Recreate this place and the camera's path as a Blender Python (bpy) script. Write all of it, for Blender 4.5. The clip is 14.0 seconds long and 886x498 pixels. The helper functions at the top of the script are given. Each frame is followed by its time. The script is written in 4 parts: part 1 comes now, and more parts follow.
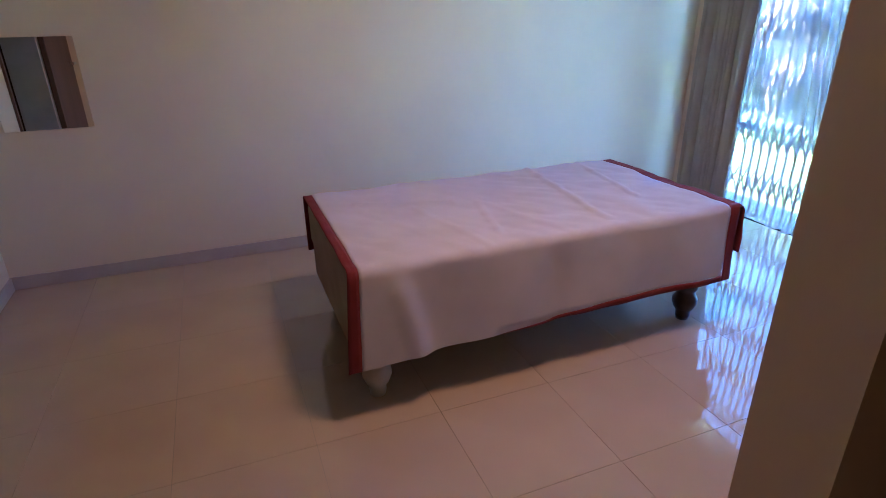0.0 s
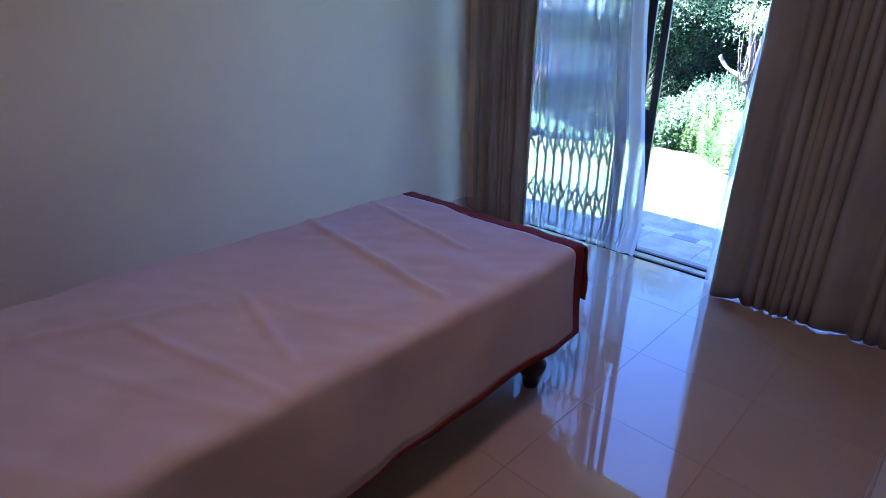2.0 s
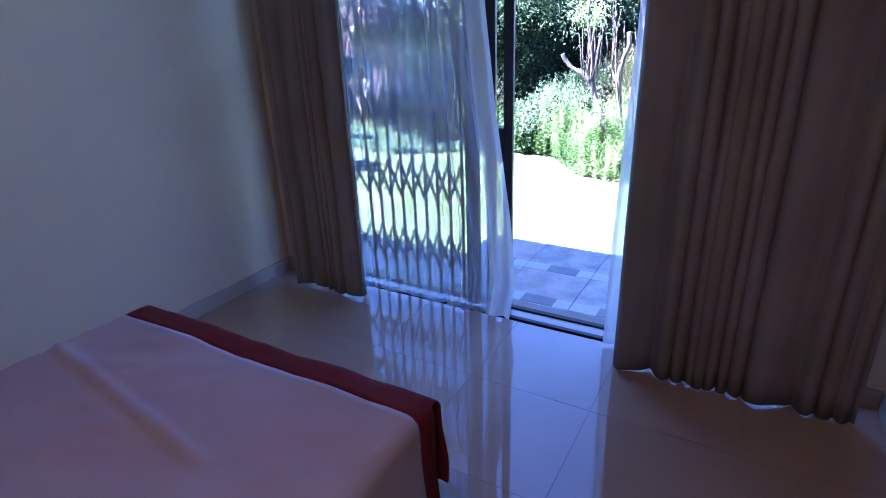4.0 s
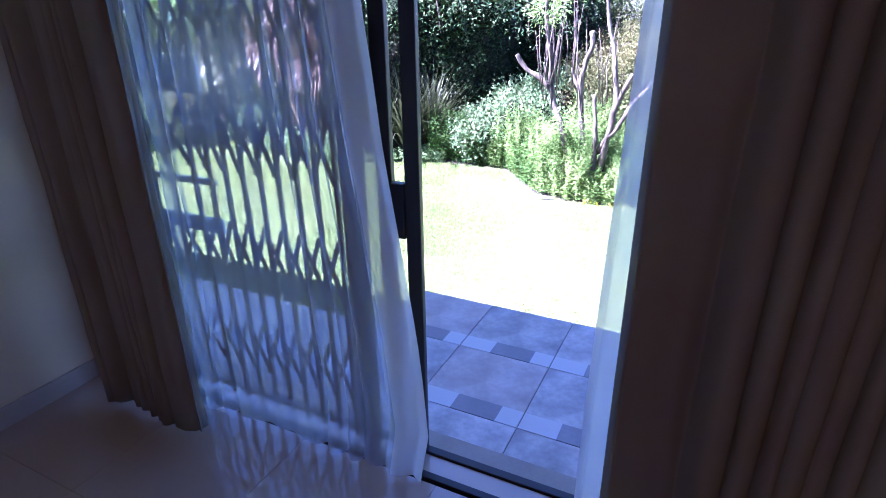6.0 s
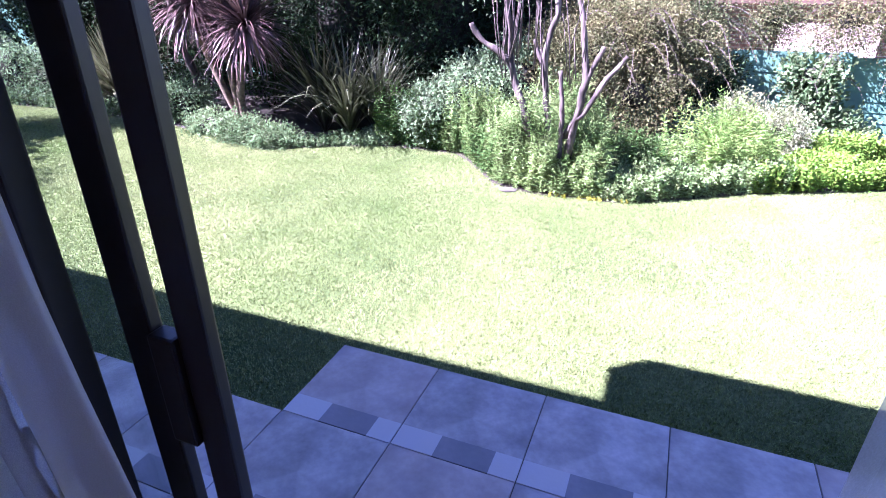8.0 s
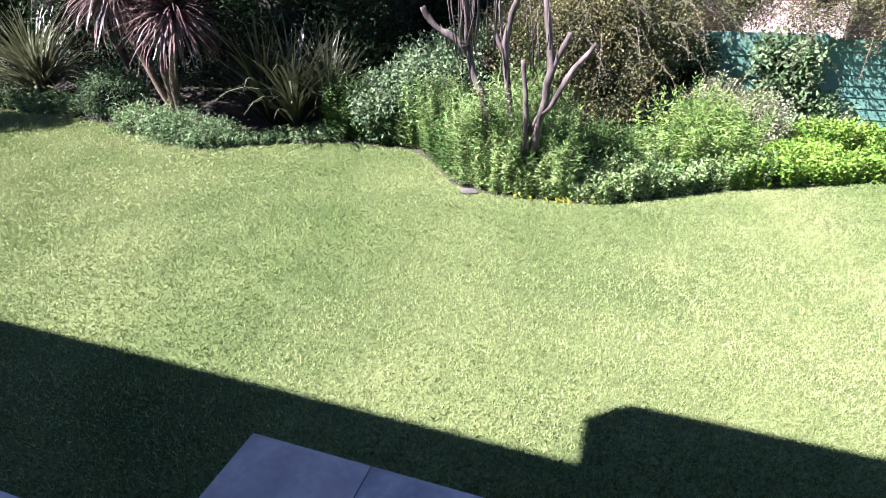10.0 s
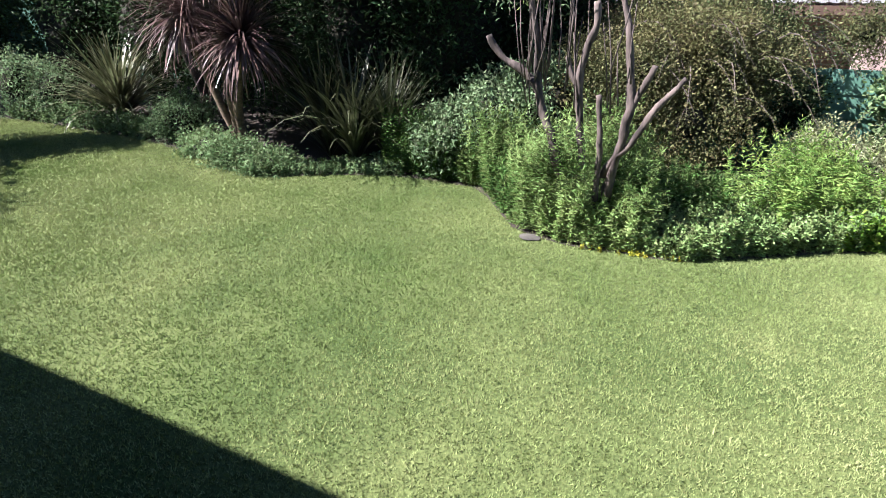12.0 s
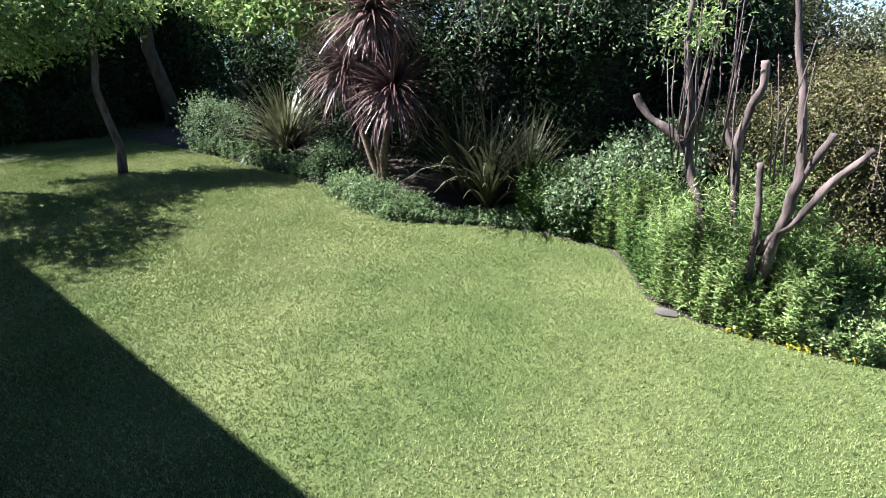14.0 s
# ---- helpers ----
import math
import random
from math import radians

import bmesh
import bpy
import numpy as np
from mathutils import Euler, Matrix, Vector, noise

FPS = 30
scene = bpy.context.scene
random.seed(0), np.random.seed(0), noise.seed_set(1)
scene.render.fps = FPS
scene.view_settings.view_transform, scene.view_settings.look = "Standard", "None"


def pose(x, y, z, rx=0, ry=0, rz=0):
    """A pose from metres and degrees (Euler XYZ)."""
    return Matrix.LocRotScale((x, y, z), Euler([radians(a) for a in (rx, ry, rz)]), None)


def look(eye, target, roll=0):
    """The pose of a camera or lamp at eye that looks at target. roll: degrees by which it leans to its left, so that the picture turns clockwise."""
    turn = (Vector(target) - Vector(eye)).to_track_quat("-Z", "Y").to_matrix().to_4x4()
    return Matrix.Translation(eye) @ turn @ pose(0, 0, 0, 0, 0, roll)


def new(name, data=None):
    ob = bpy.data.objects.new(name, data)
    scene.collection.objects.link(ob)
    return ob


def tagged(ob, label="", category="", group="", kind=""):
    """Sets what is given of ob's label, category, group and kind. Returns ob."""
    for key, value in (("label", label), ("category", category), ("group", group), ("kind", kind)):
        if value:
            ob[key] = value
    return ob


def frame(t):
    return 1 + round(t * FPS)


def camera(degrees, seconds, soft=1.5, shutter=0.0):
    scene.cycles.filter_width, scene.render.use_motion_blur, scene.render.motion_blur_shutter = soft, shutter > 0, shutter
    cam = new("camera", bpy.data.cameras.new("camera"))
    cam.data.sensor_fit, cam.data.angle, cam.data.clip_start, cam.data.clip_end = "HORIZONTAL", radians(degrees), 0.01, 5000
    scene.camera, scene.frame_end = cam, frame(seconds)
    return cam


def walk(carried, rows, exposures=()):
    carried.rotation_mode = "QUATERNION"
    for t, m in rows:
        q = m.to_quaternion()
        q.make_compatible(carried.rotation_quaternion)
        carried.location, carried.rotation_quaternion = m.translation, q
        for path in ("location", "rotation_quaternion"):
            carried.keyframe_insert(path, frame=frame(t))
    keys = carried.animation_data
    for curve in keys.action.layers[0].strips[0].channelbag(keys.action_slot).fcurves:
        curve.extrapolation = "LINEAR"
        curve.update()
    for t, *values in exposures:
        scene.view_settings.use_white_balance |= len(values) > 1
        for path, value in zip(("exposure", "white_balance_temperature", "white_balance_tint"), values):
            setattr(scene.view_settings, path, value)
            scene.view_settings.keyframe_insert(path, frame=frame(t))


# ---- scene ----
cam = camera(76.5, 14.0, 0.9)
PATH = [
    (0, (0.146, 0.012, 1.398), (0.821, 1.726, 0.619), -0.7),
    (0.5, (0.184, 0.234, 1.4), (1.052, 1.854, 0.611), -0.5),
    (1, (0.219, 0.477, 1.416), (1.287, 1.963, 0.607), 0.2),
    (1.5, (0.34, 0.638, 1.401), (1.548, 2.015, 0.598), 0.2),
    (2, (0.548, 0.776, 1.386), (1.858, 2.064, 0.594), 0.2),
    (2.5, (0.751, 0.905, 1.356), (2.13, 2.129, 0.582), -0.6),
    (3, (0.939, 1.042, 1.356), (2.406, 2.16, 0.583), -0.8),
    (3.2, (1.038, 1.075, 1.335), (2.539, 2.152, 0.568), -1.5),
    (5.3, (2.15, 1.432, 1.284), (3.789, 2.274, 0.507), -0.7),
    (5.5, (2.245, 1.446, 1.275), (3.887, 2.285, 0.499), -0.8),
    (6, (2.485, 1.518, 1.256), (4.135, 2.337, 0.476), -0.7),
    (6.5, (2.697, 1.582, 1.239), (4.359, 2.367, 0.451), -0.5),
    (7, (2.934, 1.638, 1.23), (4.603, 2.392, 0.427), -0.5),
    (7.5, (3.139, 1.693, 1.203), (4.802, 2.417, 0.359), -0.5),
    (8, (3.318, 1.762, 1.202), (4.985, 2.443, 0.33), -0.2),
    (8.2, (3.373, 1.767, 1.208), (5.039, 2.431, 0.324), -0.3),
    (10.3, (3.968, 1.888, 1.2), (5.647, 2.456, 0.274), -0.3),
    (10.5, (4.018, 1.909, 1.167), (5.701, 2.474, 0.245), -0.2),
    (11, (4.194, 1.893, 1.132), (5.869, 2.493, 0.217), -0.2),
    (11.5, (4.283, 1.891, 1.116), (5.934, 2.597, 0.236), -0.2),
    (12, (4.395, 1.936, 1.125), (6.022, 2.744, 0.289), -0.3),
    (12.5, (4.488, 1.97, 1.134), (6.1, 2.869, 0.361), -0.4),
    (13, (4.564, 1.987, 1.139), (6.122, 3.004, 0.407), -0.4),
    (13.5, (4.58, 1.974, 1.148), (6.07, 3.108, 0.443), -0.3),
    (14, (4.59, 1.955, 1.157), (6.005, 3.191, 0.472), -0.3),
]

EXPOSURES = [(0, 6.63, 4700, 16), (0.5, 6.32, 4700, 18), (1.0, 6.0, 4700, 21), (2.0, 5.42, 4650, 26), (3.2, 5.05, 4650, 33), (5.3, 4.42, 4950, 43), (6.5, 4.15, 5030, 46), (7.5, 3.65, 5150, 54), (8.2, 3.55, 5350, 56), (10.3, 2.6, 5900, 27), (11.5, 2.22, 6050, 20), (12.5, 2.18, 6100, 21), (14, 2.42, 6000, 22)]
walk(cam, [(t, look(eye, target, roll)) for t, eye, target, roll in PATH], EXPOSURES)

# ---- world and light ----
SUN_FROM = Vector((-0.52, 0.86, 1.15)).normalized()
world = bpy.data.worlds.new("world")
scene.world = world
world.use_nodes = True
wn = world.node_tree.nodes
sky = wn.new("ShaderNodeTexSky")
sky.sky_type = "NISHITA"
sky.sun_disc = False
sky.sun_elevation = math.asin(SUN_FROM.z)
sky.sun_rotation = math.atan2(SUN_FROM.x, SUN_FROM.y)
sky.altitude = 1650
sky.air_density, sky.dust_density, sky.ozone_density = 1.0, 0.1, 5.0
world.node_tree.links.new(sky.outputs[0], wn["Background"].inputs[0])
wn["Background"].inputs[1].default_value = 0.036

sun_data = bpy.data.lights.new("sun", "SUN")
sun_data.energy, sun_data.angle, sun_data.color = 5.0, radians(0.55), (1.0, 0.95, 0.87)
sun = new("sun", sun_data)
sun.matrix_world = look(SUN_FROM * 30, (0, 0, 0))

GROUND = -0.73
PATIO = -0.2
CEIL = 2.6
PITCH = 0.4675


# ---- materials ----
def material(name, base, rough=0.6, metal=0.0, vary=0.12, scale=6.0, grain=80.0, bump=0.1, spread=0.0, island=0.0, spec=0.5,
             trans=0.0, hue=0.0, stretch=(1, 1, 1), second=None, mixat=0.5):
    """A surface with colour variation at two scales, fine relief, and a variation from piece to piece."""
    m = bpy.data.materials.new(name)
    m.use_nodes = True
    n, l = m.node_tree.nodes, m.node_tree.links
    b = n["Principled BSDF"]
    co = n.new("ShaderNodeTexCoord")
    mp = n.new("ShaderNodeMapping")
    mp.inputs["Scale"].default_value = stretch
    l.new(co.outputs["Object"], mp.inputs[0])
    big = n.new("ShaderNodeTexNoise")
    big.inputs["Scale"].default_value, big.inputs["Detail"].default_value = scale, 4
    fine = n.new("ShaderNodeTexNoise")
    fine.inputs["Scale"].default_value, fine.inputs["Detail"].default_value = grain, 3
    l.new(mp.outputs[0], big.inputs["Vector"])
    l.new(mp.outputs[0], fine.inputs["Vector"])
    ramp = n.new("ShaderNodeValToRGB")
    lo = [max(0, c * (1 - vary * 1.5)) for c in base]
    hi = [min(1, c * (1 + vary * 1.5)) for c in (second or base)]
    ramp.color_ramp.elements[0].color, ramp.color_ramp.elements[0].position = (*lo, 1), mixat - 0.2
    ramp.color_ramp.elements[1].color, ramp.color_ramp.elements[1].position = (*hi, 1), mixat + 0.2
    l.new(big.outputs["Fac"], ramp.inputs[0])
    mul = n.new("ShaderNodeMix")
    mul.data_type, mul.blend_type = "RGBA", "MULTIPLY"
    mul.inputs[0].default_value = 1.0
    tone = n.new("ShaderNodeMapRange")
    tone.inputs["To Min"].default_value, tone.inputs["To Max"].default_value = 1 - vary, 1 + vary
    l.new(fine.outputs["Fac"], tone.inputs[0])
    l.new(ramp.outputs[0], mul.inputs["A"])
    l.new(tone.outputs[0], mul.inputs["B"])
    last = mul.outputs["Result"]
    for amount, node, out in ((spread, "ShaderNodeObjectInfo", "Random"), (island, "ShaderNodeNewGeometry", "Random Per Island")):
        if amount:
            src = n.new(node)
            hs = n.new("ShaderNodeHueSaturation")
            val = n.new("ShaderNodeMapRange")
            val.inputs["To Min"].default_value, val.inputs["To Max"].default_value = 1 - amount, 1 + amount
            hu = n.new("ShaderNodeMapRange")
            hu.inputs["To Min"].default_value, hu.inputs["To Max"].default_value = 0.5 - hue, 0.5 + hue
            l.new(src.outputs[out], val.inputs[0])
            l.new(src.outputs[out], hu.inputs[0])
            l.new(val.outputs[0], hs.inputs["Value"])
            l.new(hu.outputs[0], hs.inputs["Hue"])
            l.new(last, hs.inputs["Color"])
            last = hs.outputs[0]
    l.new(last, b.inputs["Base Color"])
    b.inputs["Roughness"].default_value, b.inputs["Metallic"].default_value = rough, metal
    b.inputs["Specular IOR Level"].default_value = spec
    if bump:
        bp = n.new("ShaderNodeBump")
        bp.inputs["Strength"].default_value, bp.inputs["Distance"].default_value = bump, 0.004
        l.new(fine.outputs["Fac"], bp.inputs["Height"])
        l.new(bp.outputs[0], b.inputs["Normal"])
    if trans:
        tr = n.new("ShaderNodeBsdfTranslucent")
        l.new(last, tr.inputs["Color"])
        mx = n.new("ShaderNodeMixShader")
        mx.inputs[0].default_value = trans
        l.new(b.outputs[0], mx.inputs[1])
        l.new(tr.outputs[0], mx.inputs[2])
        l.new(mx.outputs[0], n["Material Output"].inputs[0])
    return m


def sheer_material(name, low, high, glow=0.75):
    """Thin white voile: part of the light passes straight between the threads, the rest is scattered."""
    m = bpy.data.materials.new(name)
    m.use_nodes = True
    n, l = m.node_tree.nodes, m.node_tree.links
    b = n["Principled BSDF"]
    b.inputs["Base Color"].default_value, b.inputs["Roughness"].default_value = (0.78, 0.8, 0.86, 1), 0.9
    b.inputs["Specular IOR Level"].default_value = 0.1
    tl = n.new("ShaderNodeBsdfTranslucent")
    tl.inputs[0].default_value = (0.74, 0.79, 0.88, 1)
    tp = n.new("ShaderNodeBsdfTransparent")
    tp.inputs[0].default_value = (0.95, 0.97, 1.0, 1)
    co, weave, soft = n.new("ShaderNodeTexCoord"), n.new("ShaderNodeTexNoise"), n.new("ShaderNodeTexNoise")
    weave.inputs["Scale"].default_value, soft.inputs["Scale"].default_value = 900, 14
    squeeze, both = n.new("ShaderNodeMapping"), n.new("ShaderNodeMath")
    squeeze.inputs["Scale"].default_value = (1, 1, 0.06)
    l.new(co.outputs["Object"], weave.inputs["Vector"])
    l.new(co.outputs["Object"], squeeze.inputs[0])
    l.new(squeeze.outputs[0], soft.inputs["Vector"])
    both.operation = "MULTIPLY_ADD"
    l.new(soft.outputs["Fac"], both.inputs[0])
    both.inputs[1].default_value = 0.8
    l.new(weave.outputs["Fac"], both.inputs[2])
    rg = n.new("ShaderNodeMapRange")
    rg.inputs["From Min"].default_value, rg.inputs["From Max"].default_value = 0.6, 1.2
    rg.inputs["To Min"].default_value, rg.inputs["To Max"].default_value = low, high
    l.new(both.outputs[0], rg.inputs[0])
    a, c = n.new("ShaderNodeMixShader"), n.new("ShaderNodeMixShader")
    a.inputs[0].default_value = glow
    l.new(b.outputs[0], a.inputs[1])
    l.new(tl.outputs[0], a.inputs[2])
    l.new(rg.outputs[0], c.inputs[0])
    l.new(a.outputs[0], c.inputs[1])
    l.new(tp.outputs[0], c.inputs[2])
    l.new(c.outputs[0], n["Material Output"].inputs[0])
    return m


def plain_glass():
    """A thin window pane: straight through, with a sheen that grows at a slant."""
    m = bpy.data.materials.new("glass")
    m.use_nodes = True
    n, l = m.node_tree.nodes, m.node_tree.links
    tp, gl, mx = n.new("ShaderNodeBsdfTransparent"), n.new("ShaderNodeBsdfGlossy"), n.new("ShaderNodeMixShader")
    slant, steep, sheen = n.new("ShaderNodeLayerWeight"), n.new("ShaderNodeMath"), n.new("ShaderNodeMath")
    tp.inputs[0].default_value = (0.94, 0.97, 0.96, 1)
    gl.inputs["Roughness"].default_value, slant.inputs["Blend"].default_value = 0.01, 0.5
    steep.operation, sheen.operation = "POWER", "MULTIPLY_ADD"
    steep.inputs[1].default_value, sheen.inputs[1].default_value, sheen.inputs[2].default_value = 5.0, 0.6, 0.03
    l.new(slant.outputs["Facing"], steep.inputs[0])
    l.new(steep.outputs[0], sheen.inputs[0])
    l.new(sheen.outputs[0], mx.inputs[0])
    l.new(tp.outputs[0], mx.inputs[1])
    l.new(gl.outputs[0], mx.inputs[2])
    l.new(mx.outputs[0], n["Material Output"].inputs[0])
    return m


M_WALL = material("wall paint", (0.585, 0.512, 0.385), 0.55, vary=0.025, scale=2.5, grain=220, bump=0.06)
M_CEIL = material("ceiling paint", (0.75, 0.74, 0.71), 0.8, vary=0.02, grain=150, bump=0.05)
M_OUT = material("outer plaster", (0.55, 0.5, 0.43), 0.85, vary=0.08, grain=160, bump=0.3)
M_SKIRT = material("skirting tile", (0.36, 0.32, 0.29), 0.3, vary=0.05, grain=90, bump=0.03)
M_TILE = material("polished porcelain", (0.4, 0.325, 0.255), 0.14, vary=0.035, scale=3, grain=260, bump=0.0, spread=0.02, spec=0.15)
M_GROUT = material("grout", (0.12, 0.11, 0.1), 0.9, vary=0.1)
M_TILE.node_tree.nodes["Principled BSDF"].inputs["Coat Weight"].default_value = 1.0
M_TILE.node_tree.nodes["Principled BSDF"].inputs["Coat IOR"].default_value = 1.58
M_TILE.node_tree.nodes["Principled BSDF"].inputs["Coat Roughness"].default_value = 0.025
M_FINEGROUT = material("fine floor grout", (0.27, 0.235, 0.205), 0.8, vary=0.1)
M_RED = material("red border cloth", (0.13, 0.008, 0.012), 0.85, vary=0.12, scale=9, grain=700, bump=0.25)
M_BASE = material("tan upholstery", (0.3, 0.22, 0.15), 0.85, vary=0.08, scale=6, grain=500, bump=0.2)
M_CLOTH = material("white cotton", (0.45, 0.44, 0.54), 0.9, vary=0.04, scale=5, grain=800, bump=0.2)
M_DARKWOOD = material("dark stained wood", (0.035, 0.022, 0.016), 0.35, vary=0.2, grain=60, stretch=(1, 1, 0.2))
M_CURTAIN = material("taupe curtain", (0.365, 0.365, 0.33), 0.9, vary=0.09, scale=3, grain=500, bump=0.25, trans=0.2)
M_SHEER = sheer_material("voile", 0.44, 0.68, 0.44)
M_SHEER_SIDE = sheer_material("denser voile", 0.22, 0.36, 0.36)
M_HEM = sheer_material("gathered voile", 0.1, 0.3, 0.32)
M_FRAME = material("dark bronze aluminium", (0.022, 0.019, 0.018), 0.4, metal=0.3, vary=0.12, grain=120, bump=0.03)
M_RAIL = material("grey blue rail paint", (0.3, 0.35, 0.45), 0.5, vary=0.08)
M_GATE = material("gate steel", (0.018, 0.016, 0.016), 0.5, metal=0.0, vary=0.15, grain=90, bump=0.05)
M_STEEL = material("brushed steel", (0.5, 0.5, 0.5), 0.3, metal=1.0, vary=0.05)
M_GLASS = plain_glass()
M_MIRROR = material("mirror", (0.9, 0.9, 0.9), 0.01, metal=1.0, vary=0.0, bump=0.0)
M_DOOR = material("brown door", (0.11, 0.07, 0.052), 0.45, vary=0.15, grain=40, stretch=(1, 1, 0.1))
# Near-black so the side room looks unlit; its darkness is in the colour.
M_CLOSET_UNLIT = material("closet wall, darkness in the colour", (0.02, 0.016, 0.014), 0.8, vary=0.1)
M_JAMB = material("grey jamb", (0.5, 0.5, 0.49), 0.4, vary=0.05)
M_SOIL = material("bed soil", (0.032, 0.025, 0.019), 0.95, vary=0.35, scale=5, grain=40, bump=0.8)


def lawn_material():
    """Mown turf: shade between small tufts put into the colour, over broad fresher and drier patches."""
    m = material("lawn ground", (0.044, 0.076, 0.022), 0.95, vary=0.15, scale=0.9, grain=150, bump=0.0, second=(0.083, 0.102, 0.038), spec=0.1)
    n, l = m.node_tree.nodes, m.node_tree.links
    b = n["Principled BSDF"]
    field = b.inputs["Base Color"].links[0].from_socket
    co, tuft, ramp, mul, bump = (n.new("ShaderNode" + k) for k in ("TexCoord", "TexNoise", "ValToRGB", "Mix", "Bump"))
    tuft.inputs["Scale"].default_value, tuft.inputs["Detail"].default_value = 60, 3
    # Low spots between tufts are darkened in the colour, as shade.
    ramp.color_ramp.elements[0].position, ramp.color_ramp.elements[0].color = 0.4, (0.66, 0.7, 0.66, 1)
    ramp.color_ramp.elements[1].position, ramp.color_ramp.elements[1].color = 0.58, (1.2, 1.2, 1.2, 1)
    mul.data_type, mul.blend_type = "RGBA", "MULTIPLY"
    mul.inputs[0].default_value = 1.0
    bump.inputs["Strength"].default_value, bump.inputs["Distance"].default_value = 0.8, 0.007
    l.new(co.outputs["Object"], tuft.inputs["Vector"])
    l.new(tuft.outputs["Fac"], ramp.inputs[0])
    l.new(field, mul.inputs["A"])
    l.new(ramp.outputs[0], mul.inputs["B"])
    l.new(mul.outputs["Result"], b.inputs["Base Color"])
    l.new(tuft.outputs["Fac"], bump.inputs["Height"])
    l.new(bump.outputs[0], b.inputs["Normal"])
    return m


M_LAWN = lawn_material()
M_BLADE = material("grass blade", (0.136, 0.212, 0.058), 0.6, vary=0.12, scale=0.8, grain=30, bump=0.0, island=0.45, hue=0.015, trans=0.18, spec=0.12, second=(0.226, 0.26, 0.113))


def patio_material():
    """Printed stone tiles: a plain field and, along one edge, a row of lighter and darker pieces; some tiles reddish."""
    m = material("patio tile", (0.345, 0.315, 0.315), 0.5, vary=0.27, scale=6, grain=40, bump=0.25, spread=0.14)
    n, l = m.node_tree.nodes, m.node_tree.links
    b = n["Principled BSDF"]
    field = b.inputs["Base Color"].links[0].from_socket
    co, sep, info = n.new("ShaderNodeTexCoord"), n.new("ShaderNodeSeparateXYZ"), n.new("ShaderNodeObjectInfo")
    l.new(co.outputs["Object"], sep.inputs[0])

    def step(op, src, value):
        node = n.new("ShaderNodeMath")
        node.operation = op
        l.new(src, node.inputs[0])
        node.inputs[1].default_value = value
        return node.outputs[0]

    def blend(fac, a, colour):
        node = n.new("ShaderNodeMix")
        node.data_type = "RGBA"
        l.new(fac, node.inputs[0])
        l.new(a, node.inputs["A"])
        node.inputs["B"].default_value = (*colour, 1)
        return node.outputs["Result"]

    red = step("MULTIPLY", step("GREATER_THAN", info.outputs["Random"], 0.72), 0.4)
    field = blend(red, field, (0.33, 0.235, 0.2))
    strip = step("LESS_THAN", sep.outputs["X"], -0.118)
    shift = step("ADD", sep.outputs["Y"], 0.03)
    light = step("GREATER_THAN", step("ABSOLUTE", shift, 0), 0.095)
    both = n.new("ShaderNodeMath")
    both.operation = "MULTIPLY"
    l.new(strip, both.inputs[0])
    l.new(light, both.inputs[1])
    last = blend(step("MULTIPLY", strip, 0.75), field, (0.15, 0.145, 0.165))
    last = blend(step("MULTIPLY", both.outputs[0], 0.8), last, (0.52, 0.5, 0.51))
    l.new(last, b.inputs["Base Color"])
    return m


M_PATIO = patio_material()
M_FENCE = material("green fence paint", (0.07, 0.17, 0.125), 0.6, vary=0.1, scale=4, grain=70, bump=0.25, spread=0.06)
def brick_material():
    """Red-brown face brick with pale joints, at true size."""
    m = material("face brick", (0.2, 0.1, 0.075), 0.85, vary=0.2, scale=5, grain=40)
    n, l = m.node_tree.nodes, m.node_tree.links
    b = n["Principled BSDF"]
    field = b.inputs["Base Color"].links[0].from_socket
    co, turn, br = n.new("ShaderNodeTexCoord"), n.new("ShaderNodeMapping"), n.new("ShaderNodeTexBrick")
    turn.inputs["Rotation"].default_value = (radians(90), 0, radians(90))
    turn.vector_type = "TEXTURE"
    br.inputs["Scale"].default_value = 1.0
    br.inputs["Brick Width"].default_value, br.inputs["Row Height"].default_value, br.inputs["Mortar Size"].default_value = 0.23, 0.085, 0.007
    br.inputs["Mortar"].default_value = (0.33, 0.27, 0.24, 1)
    l.new(co.outputs["Object"], turn.inputs[0])
    l.new(turn.outputs[0], br.inputs["Vector"])
    l.new(field, br.inputs["Color1"])
    l.new(field, br.inputs["Color2"])
    l.new(br.outputs["Color"], b.inputs["Base Color"])
    return m


M_BRICK = brick_material()
M_PALE = material("pinkish plaster", (0.42, 0.32, 0.29), 0.85, vary=0.14, scale=3, grain=40)
M_ROOF = material("pale roof sheet", (0.32, 0.31, 0.33), 0.5, vary=0.08, grain=20)
M_BARK = material("grey brown bark", (0.045, 0.035, 0.032), 0.9, vary=0.35, scale=16, grain=55, bump=1.0, stretch=(1, 1, 0.3), second=(0.1, 0.08, 0.072))
M_BARK2 = material("dark bark", (0.07, 0.055, 0.045), 0.9, vary=0.3, scale=12, grain=50, bump=0.9, stretch=(1, 1, 0.3))
M_BARK_PALM = material("tan palm bark", (0.13, 0.095, 0.065), 0.9, vary=0.3, scale=14, grain=50, bump=0.9, stretch=(1, 1, 2.5))
M_STONE = material("grey stone", (0.055, 0.052, 0.045), 0.9, vary=0.3, grain=30, bump=0.6)


def leafy(name, base, island=0.4, hue=0.025, rough=0.6, second=None):
    return material(name, base, rough, vary=0.2, scale=2.2, grain=12, bump=0.0, island=island, hue=hue, trans=0.35, second=second, spec=0.15)


